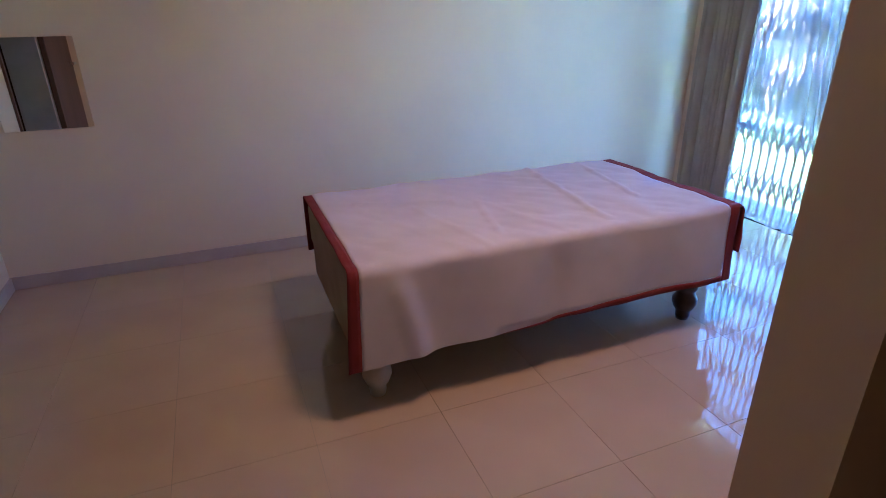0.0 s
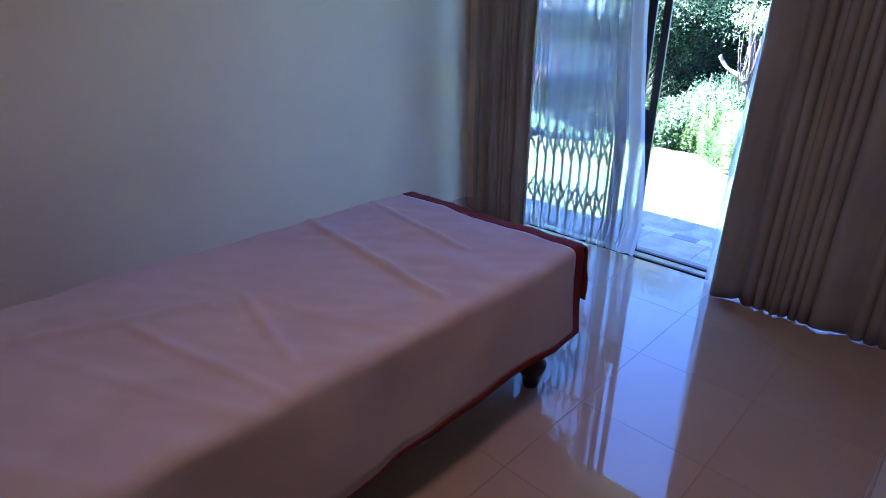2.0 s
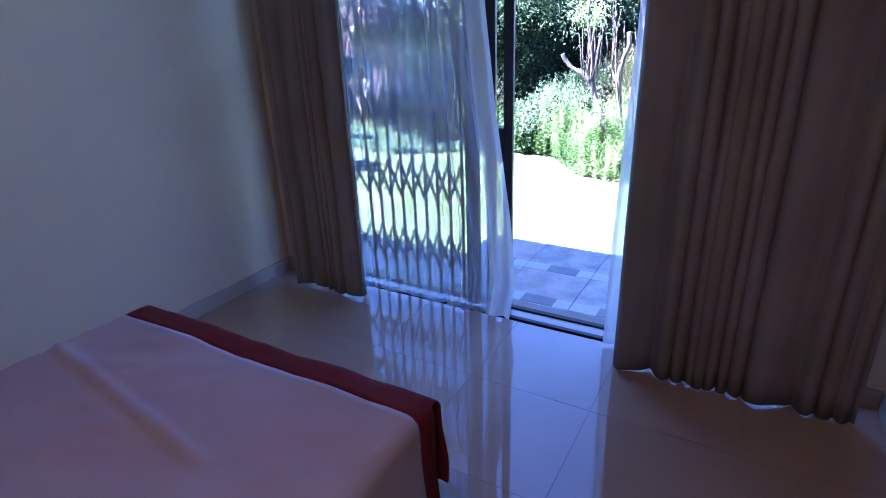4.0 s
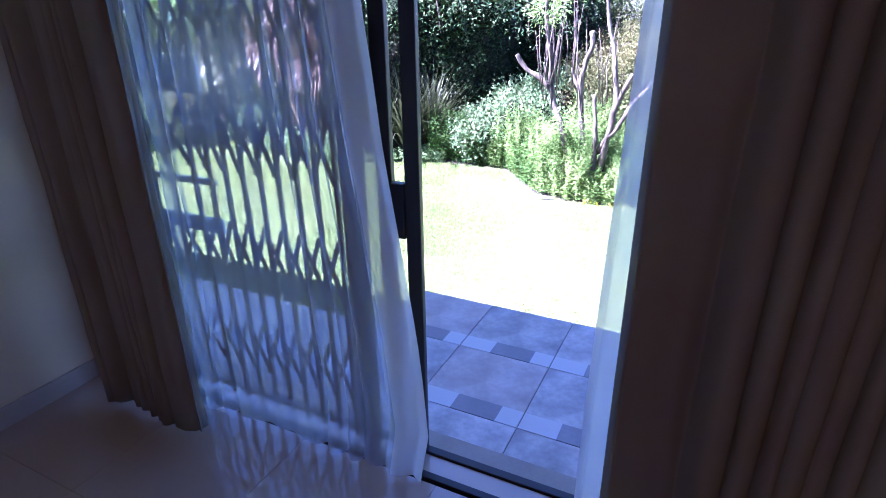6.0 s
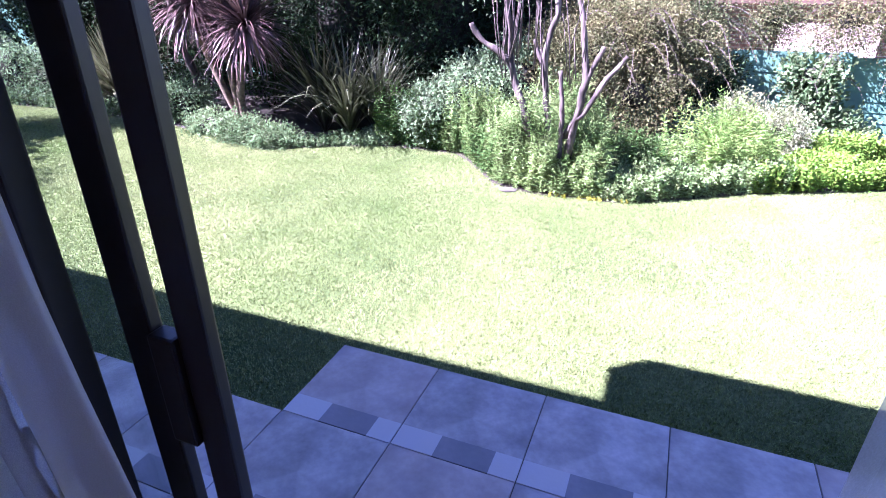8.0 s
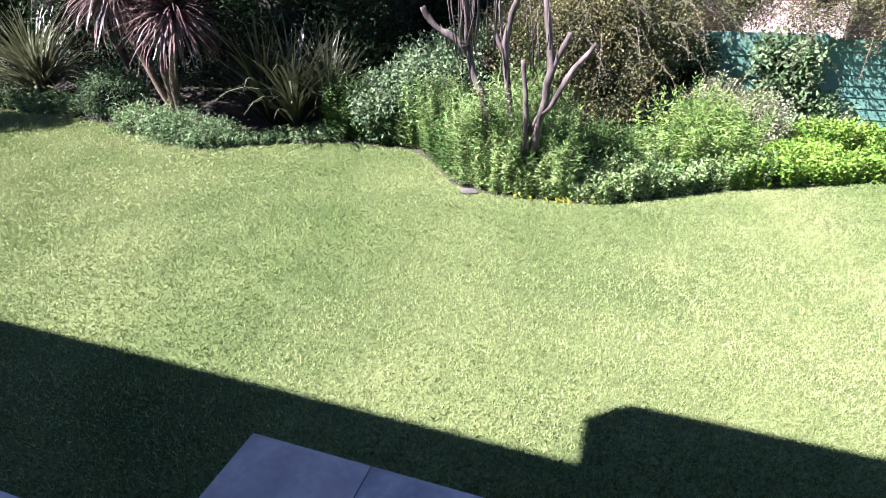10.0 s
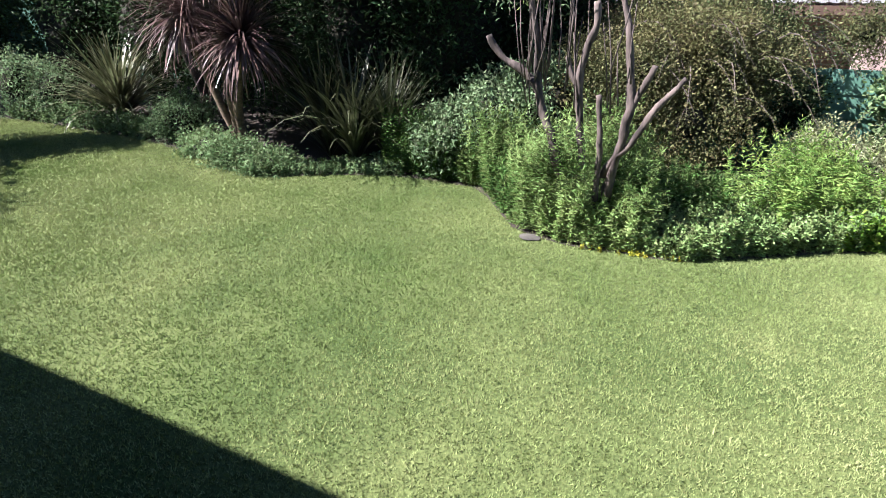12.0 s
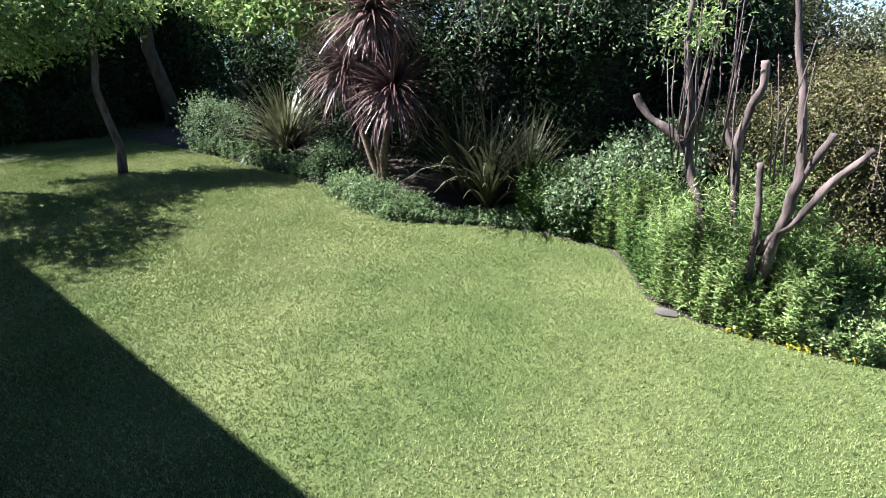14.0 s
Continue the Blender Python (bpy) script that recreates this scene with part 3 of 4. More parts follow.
            if u < 0.042:
                bm = west
            elif u > lx - 0.055:
                bm = east
            elif j < 2 and u > 0.56:
                bm = hem
            bm.faces.new((vert(bm, i, j), vert(bm, i + 1, j), vert(bm, i + 1, j + 1), vert(bm, i, j + 1)))
    made = [part("cloth", white, M_CLOTH, thing, "", True)]
    for piece in (west, east, hem):
        made.append(part("border", piece, M_RED, thing, "dark red border band", True))
    for o in made:
        md = o.modifiers.new("thickness", "SOLIDIFY")
        md.thickness, md.offset = 0.004, 1.0


bedspread()

# ---- mirror and hall ----
tagged(part("wall_mirror", boxes((-0.865, -0.463, 3.482, 3.4895, 0.857, 1.306)), M_MIRROR), "small frameless mirror on the cream wall", "mirror")
tagged(part("door_frame", boxes((-1.262, -1.036, 1.585, 1.622, 0, 2.05)), M_JAMB), "grey painted door jamb in the side wall", "door frame", kind="structure")
tagged(part("door_frame", boxes((-1.262, -1.036, 2.518, 2.545, 0, 2.05), (-1.262, -1.036, 1.585, 2.545, 2.052, 2.085)), M_DOOR), "dark wooden door frame in the side wall", "door frame", kind="structure")
leaf_door = tagged(empty("door_1", (-1.03, 1.15, 0)), "brown wooden door standing open against the wall", "door", kind="structure")
part("door_leaf", under(leaf_door, box(bmesh.new(), -1.034, -0.995, 0.73, 1.56, 0.01, 2.03, bevel=0.004)), M_DOOR, leaf_door)
part("handle", under(leaf_door, boxes((-0.995, -0.955, 0.81, 0.83, 1.0, 1.02), (-0.965, -0.95, 0.81, 0.93, 1.0, 1.02))), M_STEEL, leaf_door, "steel door handle")

# Unseen warm lamp, its place assumed so that bed and floor are lit.
lamp_data = bpy.data.lights.new("assumed_warm_light", "AREA")
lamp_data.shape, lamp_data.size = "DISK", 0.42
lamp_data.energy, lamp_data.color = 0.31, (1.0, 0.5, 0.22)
lamp = new("assumed_warm_light", lamp_data)
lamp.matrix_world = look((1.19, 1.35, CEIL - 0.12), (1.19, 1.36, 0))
tagged(part("assumed_lamp", lathe(bmesh.new(), [(0.17, CEIL), (0.17, CEIL - 0.03), (0.12, CEIL - 0.1), (0.03, CEIL - 0.105)], 1.19, 1.35), M_JAMB, None, "", True), "round ceiling lamp, unseen, assumed for the room's warm light", "ceiling lamp")

# ---- plants ----
rng = np.random.default_rng(7)


def unit(n):
    v = rng.normal(size=(n, 3))
    return v / np.linalg.norm(v, axis=1, keepdims=True)


def leaf_mesh(name, p, d, length, width, mat, parent=None, fold=0.25):
    """Folded four-cornered leaves at places p along directions d."""
    n = len(p)
    length = length * rng.uniform(0.6, 1.3, (n, 1))
    width = width * rng.uniform(0.7, 1.25, (n, 1))
    s = np.cross(d, unit(n))
    s /= np.linalg.norm(s, axis=1, keepdims=True) + 1e-9
    up = np.cross(s, d)
    mid = p + d * length * 0.45 + up * width * fold
    v = np.stack([p, mid - s * width / 2, p + d * length, mid + s * width / 2], 1).reshape(-1, 3)
    v[2::4] -= up * length * 0.15
    b = np.arange(n)[:, None] * 4
    t = np.concatenate([b + [0, 2, 1], b + [0, 3, 2]], 1).reshape(-1, 3)
    return raw(name, v, t, mat, parent)


def crown_points(centres, radii, clumps, per, spread):
    """Places of leaves in clumps scattered through ellipsoids, denser towards their skins, with outward directions."""
    ps, ds = [], []
    for c, r in zip(centres, radii):
        u = unit(clumps)
        lump = np.array([noise.noise((a * 2.6 + c[0], b * 2.6 + c[1], e * 2.6 + c[2])) for a, b, e in u])
        u = u[np.argsort(-lump)[:int(clumps * 0.72)]]
        u = np.concatenate([u, u[:clumps - len(u)]])
        q = u * (rng.uniform(0.45, 1.0, (clumps, 1)) ** 0.6) * np.array(r) * (0.8 + 0.4 * rng.random((clumps, 1))) + np.array(c)
        base = np.repeat(q, per, 0)
        out = np.repeat(u, per, 0)
        ps.append(base + rng.normal(size=base.shape) * spread)
        d = out * 0.6 + unit(len(base)) * 0.9 + np.array([0, 0, -0.12])
        ds.append(d / np.linalg.norm(d, axis=1, keepdims=True))
    return np.concatenate(ps), np.concatenate(ds)


def dark_cores(thing, centres, radii, size):
    """Lumpy dark solids added under the leaves, standing in for a crown's inner shade."""
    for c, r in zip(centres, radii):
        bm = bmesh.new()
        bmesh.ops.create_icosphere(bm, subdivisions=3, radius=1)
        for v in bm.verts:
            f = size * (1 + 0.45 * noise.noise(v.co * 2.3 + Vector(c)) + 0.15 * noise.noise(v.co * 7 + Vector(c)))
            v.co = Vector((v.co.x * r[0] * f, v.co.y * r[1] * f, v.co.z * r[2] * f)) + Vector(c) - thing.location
        part("dark_core", bm, M_DARK_CORE, thing, "added dark core in place of shade inside the leaves", True)


def bush(name, centres, radii, clumps, per, spread, length, width, mat, label, category="shrub", ground=GROUND, part_name="foliage", core=0.6):
    c0 = np.mean(np.array(centres), 0)
    thing = tagged(empty(name, (float(c0[0]), float(c0[1]), ground)), label, category)
    p, d = crown_points(centres, radii, clumps, per, spread)
    keep = p[:, 2] > ground + 0.01
    dark_cores(thing, centres, radii, core)
    leaf_mesh(part_name, p[keep] - np.array(thing.location), d[keep], length, width, mat, thing)
    return thing


def refine(pts, radii, jitter):
    """More points along a limb, on a smooth curve, slightly crooked."""
    out, rad = [], []
    q = [Vector(p) for p in pts]
    for i in range(len(q) - 1):
        a, b, c, d = q[max(i - 1, 0)], q[i], q[i + 1], q[min(i + 2, len(q) - 1)]
        for k in range(4):
            u = k / 4
            v = 0.5 * (2 * b + (c - a) * u + (2 * a - 5 * b + 4 * c - d) * u * u + (3 * b - a - 3 * c + d) * u ** 3)
            w = noise.noise_vector(v * 6) * jitter
            out.append(v + w)
            rad.append((radii[i] * (1 - u) + radii[i + 1] * u) * (1 + 0.32 * noise.noise(v * 11)))
    return out + [q[-1]], rad + [radii[-1]]


def stems(thing, lines, mat, name="stem", jitter=0.0):
    for pts, radii in lines:
        if jitter:
            pts, radii = refine(pts, radii, jitter)
        bm = tube(bmesh.new(), [Vector(q) - thing.location for q in pts], radii, 9, 0.3)
        part(name, bm, mat, thing, "", True)


def tree(name, foot, top, radius, centres, radii, clumps, per, spread, length, width, mat, label, bark=M_BARK2):
    thing = tagged(empty(name, (foot[0], foot[1], GROUND)), label, "tree")
    f, t = Vector((*foot, GROUND - 0.05)), Vector(top)
    pts = [f.lerp(t, k / 6) + Vector((0.05 * math.sin(k * 1.7), 0.05 * math.cos(k * 2.3), 0)) * (k > 0) for k in range(7)]
    stems(thing, [(pts, [radius * (1.25 - 0.12 * k) for k in range(7)])], bark, "trunk")
    for c in centres:
        a = f.lerp(t, 0.75)
        b = Vector(c)
        stems(thing, [([a, a.lerp(b, 0.5) + Vector((0, 0, 0.1)), b], [radius * 0.5, radius * 0.3, radius * 0.12])], bark, "limb")
    p, d = crown_points(centres, radii, clumps, per, spread)
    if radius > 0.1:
        dark_cores(thing, centres, radii, 0.55)
    leaf_mesh("crown", p - np.array(thing.location), d, length, width, mat, thing)
    return thing


def sword_leaf(name, length, width, droop, mat):
    """One long strap leaf from the origin along +x, arching down."""
    bm = bmesh.new()
    rows = []
    n = 7
    x = z = 0.0
    a = 0.0
    for k in range(n + 1):
        u = k / n
        w = width * (0.55 + 1.2 * u * (1 - u) * 1.6) * (1 - u ** 3) * 0.5 + 0.001
        rows.append([bm.verts.new((x, -w, z + 0.25 * w)), bm.verts.new((x, 0, z)), bm.verts.new((x, w, z + 0.25 * w))])
        a -= droop / n * (0.5 + u)
        x += math.cos(a) * length / n
        z += math.sin(a) * length / n
    for r0, r1 in zip(rows, rows[1:]):
        for k in range(2):
            bm.faces.new((r0[k], r1[k], r1[k + 1], r0[k + 1]))
    return mesh_of(name, bm, mat)


def rosette(thing, centre, meshes, count, lo, hi, seed, scale=1.0):
    """A head of sword leaves round a growing point, from lo to hi degrees above the level."""
    rnd = random.Random(seed)
    for k in range(count):
        ob = new("leaf", rnd.choice(meshes))
        ob.parent = thing
        el = lo + (hi - lo) * (k / count) ** 0.8 + rnd.uniform(-8, 8)
        s = scale * rnd.uniform(0.75, 1.15)
        m = pose(0, 0, 0, 0, 0, k * 137.5 + rnd.uniform(-14, 14)) @ pose(0, 0, 0, 0, -el, 0) @ pose(0, 0, 0, rnd.uniform(-25, 25), 0, 0)
        ob.matrix_basis = Matrix.Translation(Vector(centre) - thing.location) @ m @ Matrix.Scale(s, 4)


PURPLE = [sword_leaf("cordyline_leaf", 0.92, 0.024, dr, M_LEAF_PURPLE) for dr in (0.2, 0.5, 0.9, 1.3)]
SWORD_LIT = [sword_leaf("flax_leaf", 1.15, 0.03, dr, M_LEAF_SWORD_LIT) for dr in (0.4, 0.8, 1.3, 1.8)]
SWORD_SHADED = [sword_leaf("flax_leaf", 1.15, 0.03, dr, M_LEAF_SWORD_SHADED) for dr in (0.4, 0.8, 1.3, 1.9)]



def skirt(thing, centre, length, count, lo, hi, seed, mat):
    """The finer and older leaves of a head, joined."""
    rnd = random.Random(seed)
    v, t = [], []
    for k in range(count):
        a, el = rnd.uniform(0, 6.283), radians(rnd.uniform(lo, hi))
        fall = rnd.uniform(0.3, 1.4)
        size = length * rnd.uniform(0.6, 1.1)
        q = Vector(centre) - thing.location
        side = Vector((-math.sin(a), math.cos(a), 0))
        base = len(v)
        for m in range(5):
            w = 0.0125 * (1 - (m / 4) ** 2) + 0.001
            v += [q - side * w, q + side * w]
            q = q + Vector((math.cos(a) * math.cos(el), math.sin(a) * math.cos(el), math.sin(el))) * size / 4
            el -= fall / 4
        for m in range(4):
            b = base + 2 * m
            t += [(b, b + 2, b + 3), (b, b + 3, b + 1)]
    ob = raw("fine_leaves", np.array(v), np.array(t), mat, thing)
    ob["kind"] = "stuff"


palm = tagged(empty("cordyline_palm", (9.6, 7.35, GROUND)), "purple-brown cordyline palm with two leaning trunks and drooping heads", "palm")
for pts in ([(9.62, 7.3, GROUND - 0.05), (9.5, 7.25, -0.2), (9.4, 6.95, 0.6)], [(9.65, 7.4, GROUND - 0.05), (9.55, 7.6, -0.1), (9.45, 7.85, 0.75)], [(9.6, 7.38, GROUND - 0.05), (9.5, 7.35, 0.3), (9.4, 7.2, 1.5)]):
    stems(palm, [(pts, [0.06, 0.048, 0.045])], M_BARK_PALM, "trunk", 0.01)
rosette(palm, (9.38, 6.9, 0.66), PURPLE, 110, -42, 80, 1, 0.85)
rosette(palm, (9.42, 7.75, 0.9), PURPLE, 110, -42, 80, 2, 0.85)
rosette(palm, (9.38, 7.2, 1.5), PURPLE, 130, -55, 80, 3, 1.05)
for head, seed in (((9.38, 6.9, 0.62), 11), ((9.42, 7.75, 0.85), 12), ((9.38, 7.2, 1.5), 13)):
    skirt(palm, head, 0.8, 420, -40, 60, seed, M_LEAF_PURPLE)
flax = tagged(empty("flax_plant", (9.75, 5.95, GROUND)), "bronze-green flax plant with upright sword leaves", "plant")
for fan, seed in (((9.7, 5.7), 4), ((9.8, 6.15), 14), ((10.0, 5.45), 24)):
    rosette(flax, (*fan, GROUND), SWORD_SHADED, 60, 58, 90, seed, 1.15)
for fan, seed in (((9.7, 5.7), 21), ((9.85, 6.2), 31), ((10.0, 5.4), 41)):
    skirt(flax, (*fan, GROUND + 0.1), 1.3, 110, 52, 88, seed, M_LEAF_SWORD_SHADED)
flax2 = tagged(empty("flax_plant", (10.3, 10.6, GROUND)), "large arching flax plant in the far border", "plant")
rosette(flax2, (10.3, 10.6, GROUND), SWORD_LIT, 220, 30, 88, 5, 1.2)
skirt(flax2, (10.3, 10.6, GROUND + 0.1), 1.4, 200, 30, 88, 22, M_LEAF_SWORD_LIT)

bush("round_bush", [(9.75, 8.55, -0.45)], [(0.42, 0.4, 0.33)], 420, 18, 0.05, 0.035, 0.02, M_LEAF_CANOPY, "small dark clipped round bush on the lawn's edge")
bush("groundcover", [(9.15, 7.0, -0.65), (9.3, 7.6, -0.65), (9.1, 6.5, -0.68)], [(0.3, 0.4, 0.16), (0.3, 0.4, 0.2), (0.28, 0.35, 0.1)], 240, 22, 0.06, 0.04, 0.024, M_LEAF_GREY, "low grey-green ground cover under the palm", "ground cover")



def herbs(name, places, height, per, length, width, mat, label, lean=0.12):
    """Upright leafy stems: leaves up along each stem, smaller towards the tip."""
    n = len(places)
    h = height * rng.uniform(0.4, 1.25, n) * np.array([0.85 + 0.6 * noise.noise((q[0] * 1.9, q[1] * 1.9, height * 5)) for q in places])
    tilt = rng.normal(size=(n, 2)) * lean
    u = np.tile(np.linspace(0.08, 1.0, per), n) + rng.uniform(-0.03, 0.03, n * per)
    b = np.repeat(np.asarray(places), per, 0)
    hh = np.repeat(h, per)
    p = b + np.stack([np.repeat(tilt[:, 0], per) * u * hh, np.repeat(tilt[:, 1], per) * u * hh, u * hh], 1)
    a = rng.uniform(0, 2 * np.pi, n * per)
    d = np.stack([np.cos(a), np.sin(a), rng.uniform(-0.15, 0.6, n * per) + 0.8 * (u > 0.93)], 1)
    d /= np.linalg.norm(d, axis=1, keepdims=True)
    ob = leaf_mesh(name, p, d, length, width, mat)
    return tagged(ob, label, "plants", kind="stuff")


def patch(n, x_off, y0, y1, depth):
    """Random places in the border, from its front edge inwards."""
    y = rng.uniform(y0, y1, n)
    x = np.array([edge_x(v) for v in y]) + x_off + depth * rng.random(n) ** 1.1
    return np.stack([x, y, np.full(n, GROUND)], 1)


def drift(places, keep):
    """Thins a patch out into uneven drifts."""
    order = np.array([noise.noise((q[0] * 2.4, q[1] * 2.4, 3.0)) for q in places]) + rng.normal(size=len(places)) * 0.12
    return places[np.argsort(-order)[:int(len(places) * keep)]]


# pruned tree with bare sawn limbs
pruned = tagged(empty("pruned_tree", (8.5, 2.8, GROUND)), "hard-pruned grey tree with bare sawn-off limbs", "tree")
PRUNED_LIMBS = [
    ([(8.902, 2.923, -0.916), (8.774, 2.945, -0.562), (8.688, 2.998, -0.295), (8.667, 3.105, 0.047), (8.667, 3.191, 0.272), (8.667, 3.266, 0.475), (8.645, 3.394, 0.582), (8.624, 3.533, 0.668), (8.602, 3.63, 0.818)], [0.051, 0.045, 0.041, 0.038, 0.035, 0.033, 0.03, 0.027, 0.024]),
    ([(8.667, 3.234, 0.368), (8.688, 3.255, 0.561), (8.699, 3.287, 0.775), (8.709, 3.351, 1.096), (8.709, 3.362, 1.471)], [0.029, 0.026, 0.023, 0.02, 0.018]),
    ([(8.881, 2.859, -0.916), (8.774, 2.87, -0.402), (8.688, 2.87, -0.027), (8.667, 2.902, 0.24), (8.667, 2.934, 0.475), (8.667, 2.902, 0.722), (8.667, 2.848, 0.903), (8.667, 2.859, 1.053)], [0.039, 0.034, 0.031, 0.029, 0.031, 0.024, 0.023, 0.022]),
    ([(8.667, 2.934, 0.454), (8.667, 2.998, 0.582), (8.667, 3.03, 0.689)], [0.024, 0.02, 0.018]),
    ([(8.827, 2.752, -0.916), (8.72, 2.741, -0.295), (8.688, 2.731, 0.005), (8.667, 2.752, 0.219), (8.667, 2.779, 0.422)], [0.027, 0.024, 0.023, 0.022, 0.02]),
    ([(8.881, 2.731, -0.916), (8.774, 2.667, -0.402), (8.688, 2.602, -0.027), (8.667, 2.56, 0.219), (8.667, 2.543, 0.379), (8.667, 2.581, 0.615), (8.667, 2.624, 0.882), (8.667, 2.709, 1.203), (8.667, 2.774, 1.631)], [0.041, 0.037, 0.034, 0.031, 0.03, 0.026, 0.023, 0.02, 0.017]),
    ([(8.667, 2.543, 0.347), (8.667, 2.474, 0.497), (8.667, 2.415, 0.647)], [0.024, 0.022, 0.019]),
    ([(8.774, 2.709, -0.209), (8.688, 2.613, -0.038), (8.667, 2.506, 0.09), (8.667, 2.388, 0.326), (8.667, 2.292, 0.454), (8.667, 2.206, 0.572)], [0.031, 0.029, 0.027, 0.024, 0.022, 0.019]),
]
stems(pruned, PRUNED_LIMBS, M_BARK, "limb", 0.014)
thin = random.Random(31)
for k in range(34):
    foot = Vector((8.67 + thin.uniform(-0.08, 0.08), thin.choice((3.25, 3.28, 3.0, 2.65)) + thin.uniform(-0.1, 0.1), thin.uniform(0.3, 0.6)))
    tip = foot + Vector((thin.uniform(-0.08, 0.08), thin.uniform(-0.12, 0.12), thin.uniform(0.4, 1.0)))
    stems(pruned, [([foot, foot.lerp(tip, 0.5) + Vector((0, thin.uniform(-0.03, 0.03), 0)), tip], [0.006, 0.005, 0.002])], M_BARK, "twig")
p, d = crown_points([(8.68, 3.34, 1.3)], [(0.15, 0.19, 0.15)], 36, 16, 0.06)
leaf_mesh("sprout", p - np.array(pruned.location), d, 0.045, 0.013, M_LEAF_HERB, pruned)["kind"] = "stuff"

herbs("herb", drift(patch(2200, 0.02, 2.35, 4.3, 1.0), 0.5), 0.76, 100, 0.046, 0.0085, M_LEAF_HERB, "tall bright green leafy herbs round the pruned tree")
herbs("herb", patch(260, 0.02, 2.3, 3.1, 0.45), 0.5, 60, 0.055, 0.012, M_LEAF_HERB, "fresh green herbs at the foot of the pruned tree")
herbs("herb", patch(1000, 0.03, 3.4, 5.0, 0.7), 0.46, 44, 0.045, 0.016, M_LEAF_MID, "mid-green leafy border plants along the lawn")
herbs("groundcover", drift(patch(3400, 0.0, 0.6, 2.6, 1.6), 0.8), 0.27, 28, 0.036, 0.02, M_LEAF_VAR, "low variegated ground cover in the border")
herbs("groundcover", drift(patch(3000, 0.0, -2.2, 0.95, 1.4), 0.85), 0.25, 26, 0.036, 0.03, M_LEAF_LIME, "lime-green low leafy ground cover by the fence")
herbs("herb", patch(380, 0.35, 0.75, 1.4, 0.7), 0.6, 60, 0.05, 0.009, M_LEAF_BRIGHT, "bright feathery green herbs before the fence")
herbs("herb", patch(26, 0.6, 1.45, 1.8, 0.4), 0.7, 60, 0.05, 0.009, M_LEAF_BRIGHT, "narrow-leaved green herbs in the border")
herbs("herb", patch(260, 0.75, 1.7, 2.9, 0.7), 0.55, 44, 0.045, 0.016, M_LEAF_MID, "dark green leafy plants before the golden shrub")
herbs("herb", patch(120, 0.1, 4.6, 5.3, 0.5), 0.5, 40, 0.05, 0.016, M_LEAF_MID, "upright green border plants beside the flax")
herbs("groundcover", patch(420, 0.0, 5.0, 6.6, 0.5), 0.15, 26, 0.035, 0.022, M_LEAF_GREY, "low grey-green edging plants")
herbs("groundcover", patch(420, 0.0, 9.0, 12.5, 0.6), 0.3, 30, 0.042, 0.028, M_LEAF_GREY, "grey-green low border plants")
herbs("flower", patch(60, -0.03, 2.0, 2.75, 0.14), 0.05, 12, 0.016, 0.012, M_LEAF_YEL, "small yellow flowers at the lawn's edge")


def sprays(thing, feet, reach, rise, per, length, width, mat, seed, aim=(-0.7, 0.0), stray=0.9, drop=0.5, fuzz=0.012):
    """Thin twig stems that arch out of a shrub and hang over, with leaves along them."""
    rnd = random.Random(seed)
    bm, ps, ds = bmesh.new(), [], []
    for foot in feet:
        f = Vector(foot) - thing.location
        out = Vector((aim[0] + rnd.uniform(-stray, stray), aim[1] + rnd.uniform(-stray, stray), 0)).normalized()
        size, up = reach * rnd.uniform(0.6, 1.25), rise * rnd.uniform(0.5, 1.4)
        arc = [f + out * size * u + Vector((0, 0, up * u - (up + drop * size) * u * u)) for u in (0, 0.2, 0.4, 0.6, 0.8, 1.0)]
        tube(bm, arc, [0.006, 0.005, 0.0045, 0.004, 0.003, 0.0015], 4)
        for k in range(per):
            u = 5 * (0.15 + 0.85 * rnd.random())
            i = min(int(u), 4)
            ps.append(arc[i].lerp(arc[i + 1], u - i) + Vector((rnd.gauss(0, fuzz), rnd.gauss(0, fuzz), rnd.gauss(0, fuzz))))
            w = Vector((rnd.gauss(0, 1), rnd.gauss(0, 1), rnd.gauss(-0.4, 0.8)))
            ds.append((w + out * 0.5).normalized())
    part("arching_spray", bm, M_BARK, thing, "thin arching twig stems")["kind"] = "stuff"
    leaf_mesh("spray_foliage", np.array(ps), np.array(ds), length, width, mat, thing)["kind"] = "stuff"


def scatter(n, lo, hi, seed):
    """Random places in a box."""
    rnd = random.Random(seed)
    return [tuple(rnd.uniform(a, b) for a, b in zip(lo, hi)) for _ in range(n)]


bush("shrub", [(10.0, 4.1, -0.15), (9.85, 4.55, -0.35), (10.2, 3.6, 0.0)], [(0.5, 0.4, 0.5), (0.4, 0.35, 0.35), (0.5, 0.5, 0.5)], 190, 46, 0.06, 0.048, 0.026, M_LEAF_PALE, "grey-green shrub with small pale leaves")
gold = bush("shrub", [(10.3, 2.2, -0.05), (10.7, 2.9, 0.1), (10.2, 2.7, 0.4), (10.6, 2.2, 0.5), (10.8, 1.75, 0.4), (10.3, 3.2, 0.3), (10.4, 2.45, 0.66), (10.7, 1.95, 0.6), (10.8, 2.85, 0.66)], [(0.5, 0.5, 0.5), (0.5, 0.5, 0.55), (0.35, 0.4, 0.4), (0.4, 0.4, 0.4), (0.35, 0.35, 0.35), (0.35, 0.35, 0.45), (0.26, 0.3, 0.3), (0.24, 0.26, 0.26), (0.3, 0.3, 0.3)], 110, 85, 0.1, 0.032, 0.017, M_LEAF_GOLD, "golden-olive shrub behind the pruned tree", core=0.3)
